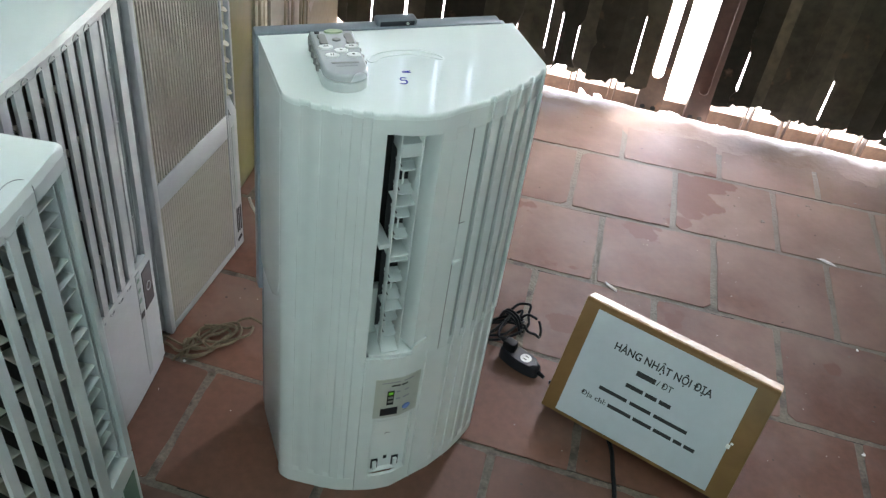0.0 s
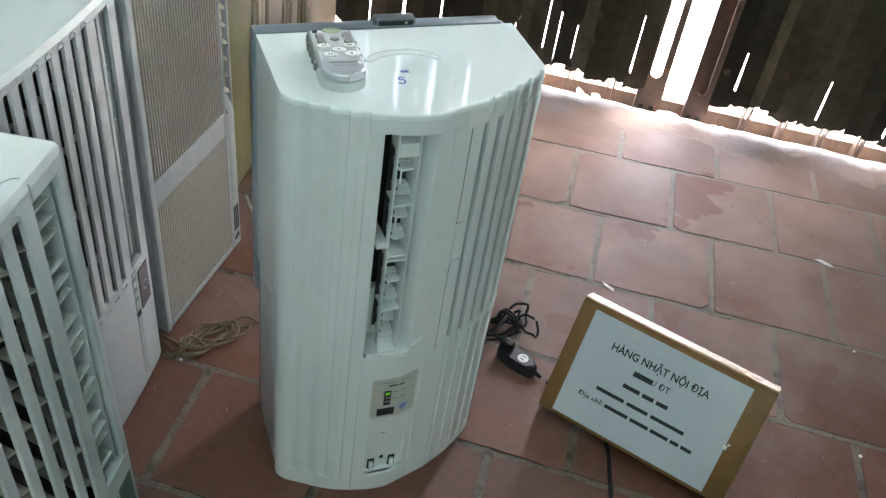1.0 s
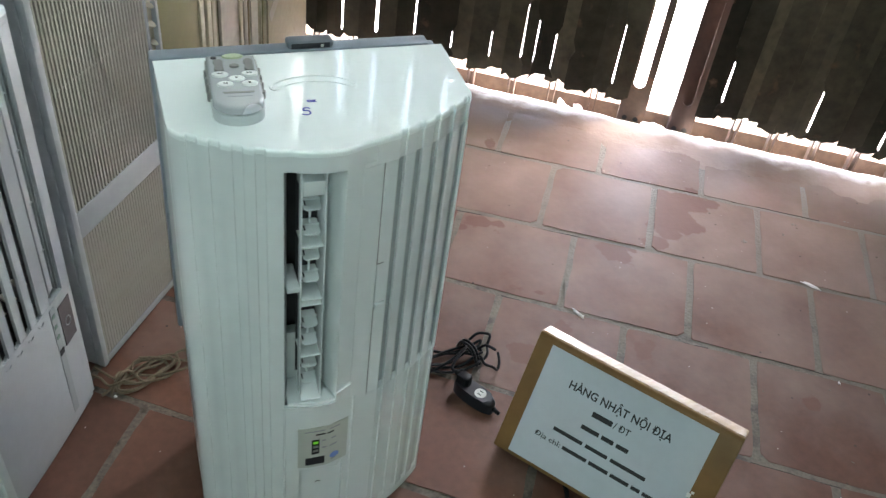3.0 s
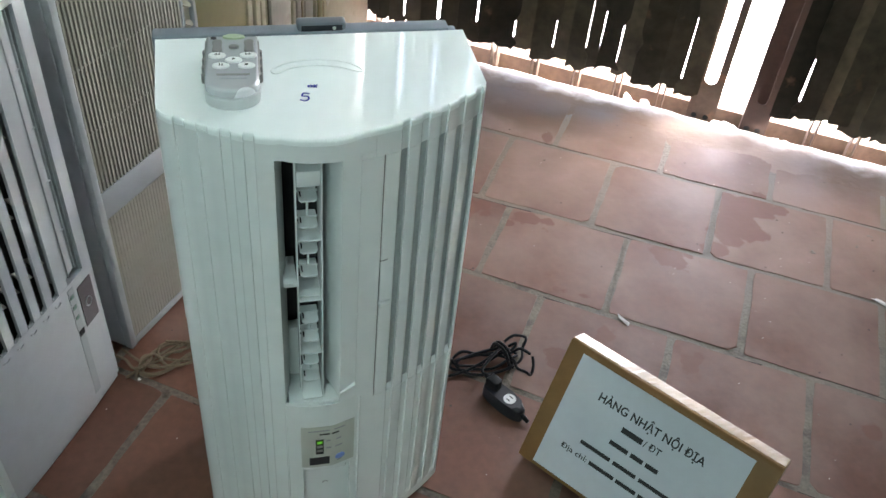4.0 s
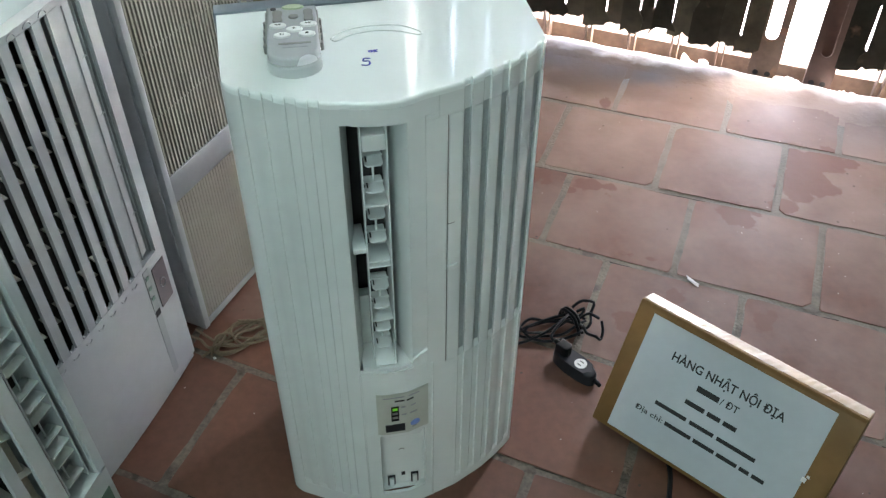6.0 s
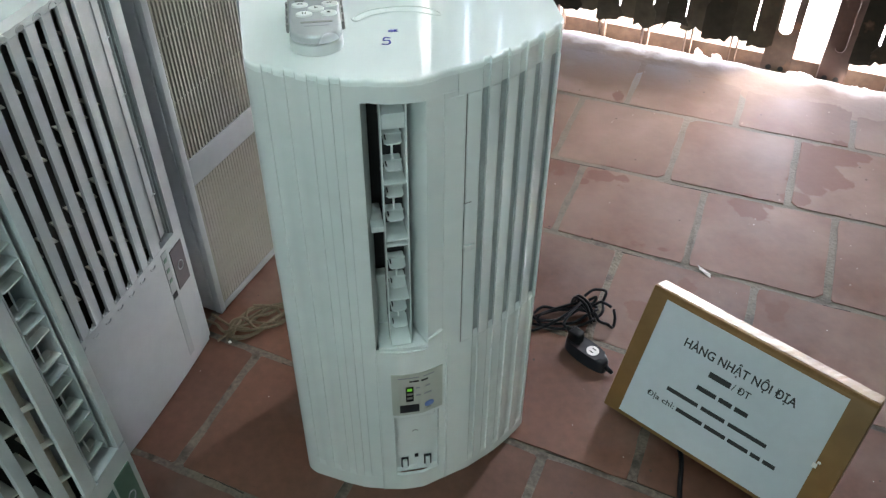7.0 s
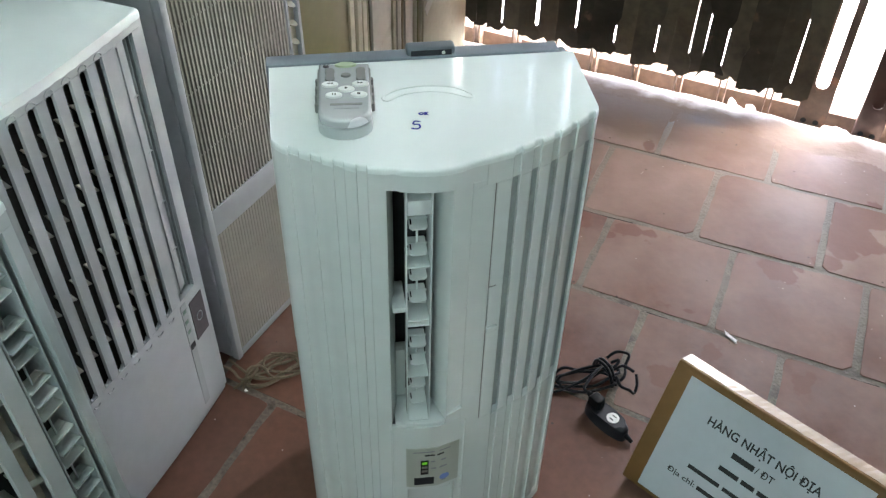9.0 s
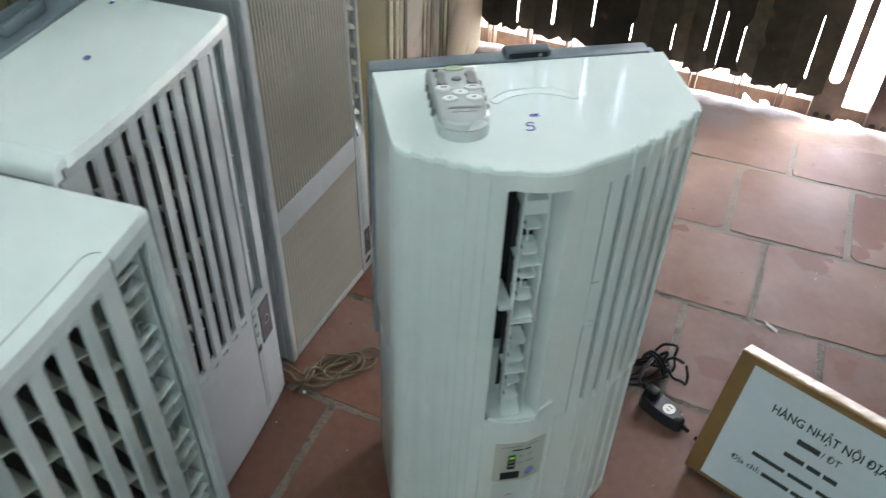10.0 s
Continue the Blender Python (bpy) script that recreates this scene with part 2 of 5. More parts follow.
            L.new(wet, mx.inputs[0]), L.new(k.outputs[0], mx.inputs[1])
            wet = mx.outputs[0]
    half = N.new("ShaderNodeMath")
    half.operation, half.inputs[1].default_value = "MULTIPLY", 0.75
    L.new(wet, half.inputs[0])
    dark = N.new("ShaderNodeMix")
    dark.data_type = "RGBA"
    dark.inputs["B"].default_value = (0.135, 0.060, 0.039, 1)
    L.new(half.outputs[0], dark.inputs["Factor"]), L.new(col, dark.inputs["A"])
    col = dark.outputs["Result"]
    # brown cement smeared over the row beside the gate
    gs = smear_and_gap_light(N, L, geo)
    ce_ = N.new("ShaderNodeMix")
    ce_.data_type = "RGBA"
    ce_.inputs["B"].default_value = (0.145, 0.091, 0.056, 1)
    L.new(gs, ce_.inputs["Factor"]), L.new(col, ce_.inputs["A"])
    col = ce_.outputs["Result"]
    # white specks of dust and paint
    vo = N.new("ShaderNodeTexVoronoi")
    vo.inputs["Scale"].default_value = 26
    L.new(geo.outputs["Position"], vo.inputs["Vector"])
    sp = N.new("ShaderNodeMapRange")
    sp.inputs["From Min"].default_value, sp.inputs["From Max"].default_value = 0.036, 0.028
    L.new(vo.outputs["Distance"], sp.inputs["Value"])
    fl = N.new("ShaderNodeMix")
    fl.data_type = "RGBA"
    fl.inputs["B"].default_value = (0.55, 0.48, 0.43, 1)
    L.new(sp.outputs[0], fl.inputs["Factor"]), L.new(col, fl.inputs["A"])
    col = fl.outputs["Result"]
    vd = N.new("ShaderNodeTexVoronoi")
    vd.inputs["Scale"].default_value = 17
    off = N.new("ShaderNodeVectorMath")
    off.operation, off.inputs[1].default_value = "ADD", (3.7, 1.9, 0.4)
    L.new(geo.outputs["Position"], off.inputs[0]), L.new(off.outputs[0], vd.inputs["Vector"])
    sd = N.new("ShaderNodeMapRange")
    sd.inputs["From Min"].default_value, sd.inputs["From Max"].default_value, sd.inputs["To Max"].default_value = 0.05, 0.04, 0.8
    L.new(vd.outputs["Distance"], sd.inputs["Value"])
    dk = N.new("ShaderNodeMix")
    dk.data_type = "RGBA"
    dk.inputs["B"].default_value = (0.05, 0.035, 0.025, 1)
    L.new(sd.outputs[0], dk.inputs["Factor"]), L.new(col, dk.inputs["A"])
    L.new(dk.outputs["Result"], b.inputs["Base Color"])
    return m


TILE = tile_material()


def dust_and_glow_mortar():
    nt = GROUT.node_tree
    N, L = nt.nodes, nt.links
    b = N["Principled BSDF"]
    col = b.inputs["Base Color"].links[0].from_socket
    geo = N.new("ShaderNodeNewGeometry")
    # mortar pales gatewards: some dust, the rest is painted gate light
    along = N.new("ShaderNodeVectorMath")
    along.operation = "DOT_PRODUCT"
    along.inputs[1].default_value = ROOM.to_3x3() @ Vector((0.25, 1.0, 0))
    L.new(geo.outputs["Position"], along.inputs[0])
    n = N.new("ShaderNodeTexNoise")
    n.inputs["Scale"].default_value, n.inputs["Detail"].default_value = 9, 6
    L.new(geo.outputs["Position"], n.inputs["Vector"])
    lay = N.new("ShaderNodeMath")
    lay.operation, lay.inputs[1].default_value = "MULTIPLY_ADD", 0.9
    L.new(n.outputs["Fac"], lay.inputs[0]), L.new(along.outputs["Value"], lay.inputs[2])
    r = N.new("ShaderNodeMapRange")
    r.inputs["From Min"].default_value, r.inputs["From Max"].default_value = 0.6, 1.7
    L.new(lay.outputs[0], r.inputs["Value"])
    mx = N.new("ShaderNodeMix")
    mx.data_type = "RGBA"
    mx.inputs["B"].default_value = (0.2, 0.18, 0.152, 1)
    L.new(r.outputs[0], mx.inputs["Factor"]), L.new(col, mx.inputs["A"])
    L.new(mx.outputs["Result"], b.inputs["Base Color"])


dust_and_glow_mortar()


def lip_with_glare():
    """Brown cement at the lip's inner side; daylight glare painted pale towards the gate."""
    nt = LIP.node_tree
    N, L = nt.nodes, nt.links
    b = N["Principled BSDF"]
    col = b.inputs["Base Color"].links[0].from_socket
    geo = N.new("ShaderNodeNewGeometry")
    along = N.new("ShaderNodeVectorMath")
    along.operation = "DOT_PRODUCT"
    along.inputs[1].default_value = ROOM.to_3x3() @ Vector((0.054, 1.0, 0))
    L.new(geo.outputs["Position"], along.inputs[0])
    n = N.new("ShaderNodeTexNoise")
    n.inputs["Scale"].default_value, n.inputs["Detail"].default_value = 8, 6
    L.new(geo.outputs["Position"], n.inputs["Vector"])
    lay = N.new("ShaderNodeMath")
    lay.operation, lay.inputs[1].default_value = "MULTIPLY_ADD", 0.16
    L.new(n.outputs["Fac"], lay.inputs[0]), L.new(along.outputs["Value"], lay.inputs[2])
    r = N.new("ShaderNodeMapRange")
    r.inputs["From Min"].default_value, r.inputs["From Max"].default_value, r.inputs["To Min"].default_value, r.inputs["To Max"].default_value = 1.36, 1.415, 1.0, 0.0
    L.new(lay.outputs[0], r.inputs["Value"])
    mx = N.new("ShaderNodeMix")
    mx.data_type = "RGBA"
    smear = N.new("ShaderNodeMix")
    smear.data_type = "RGBA"
    smear.inputs["A"].default_value, smear.inputs["B"].default_value = (0.27, 0.205, 0.17, 1), (0.16, 0.102, 0.064, 1)
    L.new(smear_and_gap_light(N, L, geo), smear.inputs["Factor"])
    L.new(smear.outputs["Result"], mx.inputs["B"])
    L.new(r.outputs[0], mx.inputs["Factor"]), L.new(col, mx.inputs["A"])
    L.new(mx.outputs["Result"], b.inputs["Base Color"])


lip_with_glare()

# ---- builders ----


def part(name, bm, material, parent=None, label="", smooth=True):
    me = bpy.data.meshes.new(name)
    bmesh.ops.recalc_face_normals(bm, faces=bm.faces)
    bm.to_mesh(me)
    bm.free()
    me.materials.append(material)
    if smooth:
        me.shade_smooth()
        me.set_sharp_from_angle(angle=radians(35))
        for f in me.polygons:
            if len(f.vertices) > 8:          # broad flat tops stay flat
                f.use_smooth = False
    ob = new(name, me)
    ob.parent = parent
    return tagged(ob, label)


def thing(name, m, label, category, group="", kind=""):
    ob = new(name)
    ob.empty_display_size = 0.05
    ob.matrix_world = m
    return tagged(ob, label, category, group, kind)


def box(x0, x1, y0, y1, z0, z1, bevel=0.0, bm=None, m=None, seg=2):
    own = bmesh.new()
    bmesh.ops.create_cube(own, size=1)
    for v in own.verts:
        v.co = Vector(((x0 + x1) / 2 + v.co.x * (x1 - x0), (y0 + y1) / 2 + v.co.y * (y1 - y0), (z0 + z1) / 2 + v.co.z * (z1 - z0)))
    if bevel:
        bmesh.ops.bevel(own, geom=own.edges[:], offset=bevel, segments=seg, affect="EDGES", profile=0.5)
    if m is not None:
        own.transform(m)
    if bm is None:
        return own
    tmp = bpy.data.meshes.new("tmp")
    own.to_mesh(tmp)
    bm.from_mesh(tmp)
    own.free()
    bpy.data.meshes.remove(tmp)
    return bm


def rod(p, q, r, n=10, bm=None, r2=None):
    p, q = Vector(p), Vector(q)
    own = bm or bmesh.new()
    m = Matrix.Translation((p + q) / 2) @ (q - p).to_track_quat("Z", "Y").to_matrix().to_4x4()
    bmesh.ops.create_cone(own, cap_ends=True, segments=n, radius1=r, radius2=r if r2 is None else r2, depth=(q - p).length, matrix=m)
    return own


def smooth_path(pts, steps=8, closed=False):
    pts = [Vector(p) for p in pts]
    n = len(pts)
    out = []
    for i in range(n if closed else n - 1):
        a, b, c, d = (pts[(i + k) % n] if closed else pts[min(max(i + k, 0), n - 1)] for k in (-1, 0, 1, 2))
        for s in range(steps):
            t = s / steps
            out.append(0.5 * (2 * b + (c - a) * t + (2 * a - 5 * b + 4 * c - d) * t * t + (3 * b - a - 3 * c + d) * t ** 3))
    if not closed:
        out.append(pts[-1])
    return out


def tube(path, r, n=7, closed=False, bm=None, flat=1.0):
    bm = bm or bmesh.new()
    rings, count = [], len(path)
    for i, p in enumerate(path):
        a = path[(i - 1) % count] if closed else path[max(i - 1, 0)]
        b = path[(i + 1) % count] if closed else path[min(i + 1, count - 1)]
        d = (b - a).normalized()
        side = d.cross(Vector((0, 0, 1)))
        side = side.normalized() if side.length > 1e-4 else Vector((1, 0, 0))
        up = side.cross(d).normalized()
        rings.append([bm.verts.new(p + r * (math.cos(2 * math.pi * k / n) * side + flat * math.sin(2 * math.pi * k / n) * up)) for k in range(n)])
    for i in range(count if closed else count - 1):
        a, b = rings[i], rings[(i + 1) % count]
        for k in range(n):
            bm.faces.new((a[k], a[(k + 1) % n], b[(k + 1) % n], b[k]))
    if not closed:
        bm.faces.new(rings[0]), bm.faces.new(rings[-1][::-1])
    return bm


def slab(outline, z0, z1, bevel=0.0, bm=None, seg=3):
    """An upright prism over a closed outline of (x, y), with its upper rim rounded."""
    own = bm or bmesh.new()
    lo = [own.verts.new((x, y, z0)) for x, y in outline]
    hi = [own.verts.new((x, y, z1)) for x, y in outline]
    n = len(outline)
    own.faces.new(lo[::-1])
    top = own.faces.new(hi)
    for i in range(n):
        own.faces.new((lo[i], lo[(i + 1) % n], hi[(i + 1) % n], hi[i]))
    if bevel:
        bmesh.ops.bevel(own, geom=list(top.edges), offset=bevel, segments=seg, affect="EDGES", profile=0.5, clamp_overlap=True)
    return own


def curtain(pts, z0, z1, thick, bm=None, bevel=0.0):
    """A standing sheet along a line of (x, y) points, thickened towards +y."""
    own = bm or bmesh.new()
    n = len(pts)
    inner = []
    for i, (x, y) in enumerate(pts):
        ax, ay = pts[max(i - 1, 0)]
        bx, by = pts[min(i + 1, n - 1)]
        d = Vector((bx - ax, by - ay)).normalized()
        inner.append((x - d.y * thick, y + d.x * thick))
    rows = [[own.verts.new((x, y, z)) for x, y in line] for line, z in ((pts, z0), (pts, z1), (inner, z1), (inner, z0))]
    for j in range(4):
        a, b = rows[j], rows[(j + 1) % 4]
        for i in range(n - 1):
            own.faces.new((a[i], a[i + 1], b[i + 1], b[i]))
    for i in (0, n - 1):
        own.faces.new([r[i] for r in rows])
    return own


def pads(n, a, b):
    """n + 1 even steps from a to b."""
    return [a + (b - a) * i / n for i in range(n + 1)]


# ---- the main air conditioner ----
XS = [-0.175, -0.171, -0.164, -0.139, -0.115, -0.09, -0.06, -0.03, 0.0, 0.031, 0.06, 0.076, 0.126, 0.155, 0.183, 0.185]
YS = [-0.140, -0.152, -0.161, -0.176, -0.190, -0.203, -0.2115, -0.2180, -0.2185, -0.209, -0.2005, -0.196, -0.172, -0.153, -0.132, -0.128]


def front(x):
    return float(np.interp(x, XS, YS))


def arc(x0, x1, n=10, off=0.0):
    """Points of the front's outline from x0 to x1, pushed out by off."""
    return [(x, front(x) - off) for x in pads(n, x0, x1)]


LEFT_GROOVES = [-0.1520, -0.1295, -0.1070, -0.0845]
SLOTS = [0.0805, 0.1045, 0.1280, 0.1510, 0.1745]


def grooved(centres, half, deep, off=0.0):
    """Points of the front's outline with square grooves cut into it."""
    pts = []
    for c in centres:
        a, b = c - half, c + half
        pts += [(a - 0.0006, front(a) - off), (a + 0.0004, front(a) + deep - off), (b - 0.0004, front(b) + deep - off), (b + 0.0006, front(b) - off)]
    return pts


def left_front(deep=0.0022, off=0.0):
    return [(-0.175, -0.138), (-0.174, -0.147 - off), (-0.170, -0.154 - off), (-0.164, front(-0.164) - off)] + grooved(LEFT_GROOVES, 0.0052, deep, off) + [(-0.066, front(-0.066) - off), (-0.061, -0.2105 - off)]


def right_front(deep=0.0024, off=0.0):
    return [(0.047, front(0.047) - off), (0.060, front(0.060) - off)] + grooved(SLOTS, 0.0044, deep, off) + [(0.1835, front(0.1835) - off), (0.1855, -0.126)]


def rimmed_cover(fore, back, z0, z1, edge):
    """A lid over the outline fore + back, its front rim rounded off towards +y."""
    bm = bmesh.new()
    rings = []
    for k, (dy, dz) in enumerate([(0.0, None)] + [(edge * (1 - math.cos(a)), edge * (1 - math.sin(a))) for a in pads(4, 0, math.pi / 2)]):
        z = z0 if dz is None else z1 - dz
        rings.append([bm.verts.new((x, y + dy, z)) for x, y in fore] + [bm.verts.new((x, y, z)) for x, y in back])
    n = len(rings[0])
    for a, b in zip(rings, rings[1:]):
        for i in range(n):
            bm.faces.new((a[i], a[(i + 1) % n], b[(i + 1) % n], b[i]))
    bm.faces.new(rings[0][::-1]), bm.faces.new(rings[-1])
    return bm


def groove_end(c, half, deep, z0, z1):
    """The sloping foot that closes a groove."""
    bm = bmesh.new()
    near = [bm.verts.new((c + sx * half, front(c + sx * half) - 0.0003, z0)) for sx in (-1, 1)]
    far = [bm.verts.new((c + sx * half, front(c + sx * half) + deep + 0.0002, z1)) for sx in (-1, 1)]
    low = [bm.verts.new((c + sx * half, front(c + sx * half) + deep + 0.0002, z0)) for sx in (-1, 1)]
    bm.faces.new((near[0], near[1], far[1], far[0])), bm.faces.new((near[0], low[0], low[1], near[1])), bm.faces.new((low[0], far[0], far[1], low[1]))
    bm.faces.new((near[0], far[0], low[0])), bm.faces.new((near[1], low[1], far[1]))
    return bm


def main_unit():
    ac = thing("air_conditioner", pose(0, 0, 0), "white upright window air conditioner with fluted front, standing on tiles", "air conditioner")
    brow = [(-0.052, -0.2115), (-0.045, -0.2150), (-0.03, -0.2185), (-0.012, -0.2200), (0.004, -0.2195), (0.018, -0.2155)]
    fore = left_front(0.0042, 0.0012) + brow + [(0.031, -0.2095)] + right_front(0.0044, 0.0012)
    part("top_cover", rimmed_cover(fore, [(0.188, -0.001), (-0.176, -0.001)], 0.7425, 0.75, 0.0034), GLOSSY, ac, "glossy white top cover with scalloped front edge")
    part("brow", curtain([(-0.061, -0.2105)] + brow + [(0.031, -0.2085), (0.0465, front(0.0465))], 0.7215, 0.7422, 0.006), PLASTIC, ac)
    ring = smooth_path([(-0.050, -0.078, 0.7503), (-0.03, -0.064, 0.7503), (0.0, -0.060, 0.7503), (0.03, -0.066, 0.7503), (0.049, -0.083, 0.7503), (0.046, -0.090, 0.7503), (0.025, -0.078, 0.7503), (0.0, -0.072, 0.7503), (-0.028, -0.076, 0.7503), (-0.046, -0.087, 0.7503)], 6, True)
    part("embossed_ring", tube(ring, 0.0015, 8, True, flat=0.6), GLOSSY, ac)
    # blue-grey rear frame with the carrying handle
    bm = box(-0.1795, 0.172, 0.001, 0.024, 0.300, 0.752, 0.003)
    box(0.172, 0.184, 0.005, 0.024, 0.300, 0.744, 0.003, bm)
    box(-0.170, 0.180, 0.001, 0.024, 0.0, 0.2995, 0.003, bm)
    part("rear_frame", bm, GREY, ac, "blue-grey rear frame")
    bm = box(-0.014, 0.045, 0.004, 0.0235, 0.7505, 0.7610, 0.0038, seg=3)
    handle = part("handle", bm, DARKGREY, ac, "grey recessed carrying handle")
    # the recess is not cut; a charcoal patch stands for its shade
    part("handle_recess", box(-0.009, 0.040, 0.0030, 0.0042, 0.7520, 0.7590, 0.0005), BLACKGREY, handle, "shaded finger recess")
    part("screw", rod((0.030, 0.0038, 0.7555), (0.030, 0.002, 0.7555), 0.0022, 10), SILVER, handle)
    # side walls
    side = part("side_panel", slab([(-0.137, 0.44), (-0.120, 0.395), (-0.09, 0.372), (-0.05, 0.365), (0.0, 0.365), (0.0, 0.7422), (-0.137, 0.7422)], 0.1705, 0.1757, 0.001), PLASTIC, ac)
    side.matrix_basis = Matrix(((0, 0, -1, 0), (1, 0, 0, 0), (0, 1, 0, 0), (0, 0, 0, 1)))
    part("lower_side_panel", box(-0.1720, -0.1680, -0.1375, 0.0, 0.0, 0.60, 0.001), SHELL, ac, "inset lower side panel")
    part("side_panel", box(0.1805, 0.1855, -0.1255, 0.0, 0.0, 0.7422, 0.0015), PLASTIC, ac)
    # fluted left front with plain foot
    part("left_front_panel", curtain(left_front(), 0.032, 0.7422, 0.006), PLASTIC, ac, "white panel with four upright grooves")
    plain = [(-0.175, -0.138), (-0.174, -0.147), (-0.170, -0.154)] + [(x, front(x)) for x in pads(14, -0.163, -0.075)] + [(-0.066, front(-0.066)), (-0.061, -0.2105)]
    part("left_foot_band", curtain(plain, 0.0, 0.0317, 0.006), PLASTIC, ac)
    for c in LEFT_GROOVES:
        part("groove_end", groove_end(c, 0.0050, 0.0022, 0.0320, 0.0420), PLASTIC, ac)
    # centre: lower fascia with the display and the remote's cradle
    bm = curtain(arc(-0.0614, -0.041, 6), 0.0, 0.3265, 0.005)
    curtain(arc(-0.041, 0.026, 12), 0.185, 0.3265, 0.005, bm)
    curtain(arc(-0.041, 0.026, 12), 0.0, 0.0395, 0.005, bm)
    curtain(arc(0.026, 0.0379, 5), 0.0, 0.3265, 0.005, bm)
    curtain(arc(0.0097, 0.0312, 5, -0.0002), 0.3265, 0.352, 0.005, bm)
    part("lower_fascia", bm, PLASTIC, ac)
    bm = box(-0.0415, 0.0265, -0.2010, -0.1970, 0.030, 0.195)
    part("cradle_back", bm, PLASTIC, ac, "recessed cradle for the remote")
    bm = box(-0.0445, -0.0412, -0.2125, -0.200, 0.034, 0.186)
    box(0.0262, 0.0295, -0.2065, -0.200, 0.034, 0.186, 0, bm)
    box(-0.0405, 0.0255, -0.2085, -0.2012, 0.0365, 0.0395, 0, bm)
    box(-0.030, 0.021, -0.2085, -0.2012, 0.168, 0.1845, 0.003, bm)
    part("cradle_wall", bm, PLASTIC, ac)
    for x in (-0.026, 0.010):
        bm = box(x - 0.0058, x - 0.0038, -0.2036, -0.2013, 0.040, 0.060)
        box(x + 0.0038, x + 0.0058, -0.2036, -0.2013, 0.040, 0.060, 0, bm)
        box(x - 0.0058, x + 0.0058, -0.2036, -0.2013, 0.0602, 0.063, 0, bm)
        part("hook_slot", bm, BLACK, ac, "dark hook slot")
        part("hook", box(x - 0.0035, x + 0.0035, -0.207, -0.2013, 0.040, 0.0585, 0.001), PLASTIC, ac)
    part("socket_hole", box(-0.0105, -0.0045, -0.2024, -0.2012, 0.060, 0.068, 0.0004), BLACK, ac)
    part("catch", tube([Vector((-0.0085 + 0.004 * math.cos(a), -0.2014, 0.126 + 0.003 * math.sin(a))) for a in pads(8, 0.3, math.pi)], 0.0007, 5), KEYGREY, ac)
    # proud rims of the lower fascia
    for x in (-0.0612, 0.0376):
        part("fascia_rim", box(-0.0012, 0.0012, -0.0022, 0.003, 0.001, 0.3225, 0.001, m=Matrix.Translation((x, front(x), 0))), PLASTIC, ac)
    # display plate
    plate = part("display_plate", curtain(arc(-0.043, 0.031, 14, 0.0012), 0.192, 0.2815, 0.001), SILVER, ac, "silver control display plate")
    part("lamp_window", curtain(arc(-0.0235, -0.0125, 4, 0.0020), 0.2225, 0.2545, 0.0006), BLACK, plate, "black lamp window")
    part("lamp", curtain(arc(-0.0215, -0.0145, 3, 0.0027), 0.2465, 0.2515, 0.0006), LED, plate, "lit green lamp")
    for z in (0.2365, 0.2275):
        part("lamp", curtain(arc(-0.022, -0.014, 3, 0.0027), z + 0.001, z + 0.0055, 0.0006), KEYGREY, plate, "unlit lamp")
    part("receiver_window", curtain(arc(-0.0325, -0.0045, 5, 0.0022), 0.1985, 0.2145, 0.0009), BLACKGREY, plate, "dark receiver window")
    disc = [(0.0105 + 0.0072 * math.cos(a), 0.2110 + 0.0056 * math.sin(a)) for a in pads(17, 0, 2 * math.pi)[:-1]]
    bm = bmesh.new()
    f = bm.faces.new([bm.verts.new((x, front(x) - 0.0019, z)) for x, z in disc])
    bmesh.ops.extrude_face_region(bm, geom=[f])
    for v in list(bm.verts)[len(disc):]:
        v.co.y -= 0.0012
    part("button", bm, BLUE, plate, "blue oval button")
    for x0, x1, z, h in ((-0.034, 0.018, 0.2725, 0.0022), (-0.018, -0.004, 0.2642, 0.0030), (-0.001, 0.009, 0.2642, 0.0030), (-0.009, -0.003, 0.2495, 0.003), (0.005, 0.012, 0.2495, 0.003), (-0.009, -0.002, 0.2335, 0.003), (0.003, 0.014, 0.2335, 0.003), (0.006, 0.013, 0.2005, 0.002)):
        part("print_bar", curtain(arc(x0, x1, 4, 0.0017), z, z + h, 0.0004), PRINT if z > 0.26 and h > 0.0025 else PALEPRINT, plate)
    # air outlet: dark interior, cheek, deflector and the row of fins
    # one near-black sheet: the dark coil and the shade around it
    part("outlet_back", box(-0.066, 0.034, -0.135, -0.129, 0.325, 0.7205), DARK, ac, "near-black sheet for the dark outlet interior")
    part("outlet_cheek", curtain([(-0.0606, -0.2095), (-0.0585, -0.203), (-0.0510, -0.176), (-0.0500, -0.160)], 0.330, 0.7205, 0.002), PLASTIC, ac, "slanted cheek of the air outlet")
    part("outlet_floor", slab([(-0.056, -0.2095), (-0.042, -0.2130), (-0.02, -0.2165), (0.0, -0.2165), (0.012, -0.213), (0.012, -0.136), (-0.056, -0.136)], 0.3275, 0.3335, 0.001), PLASTIC, ac)
    part("outlet_lining", box(-0.0560, -0.030, -0.166, -0.150, 0.334, 0.425, 0.002), INNER, ac)
    part("cross_rib", box(-0.0562, -0.0405, -0.207, -0.160, 0.5360, 0.5440, 0.001), PLASTIC, ac)
    part("deflector", curtain([(-0.010, -0.150), (-0.004, -0.178), (0.004, -0.203), (0.0085, -0.2145), (0.0099, -0.2158)], 0.3365, 0.7205, 0.003), PLASTIC, ac)
    grooves = []
    for i in range(13):
        x = 0.0100 + 0.0205 * i / 12
        grooves.append((x, front(x) - (0.0001 if i % 2 else -0.00025)))
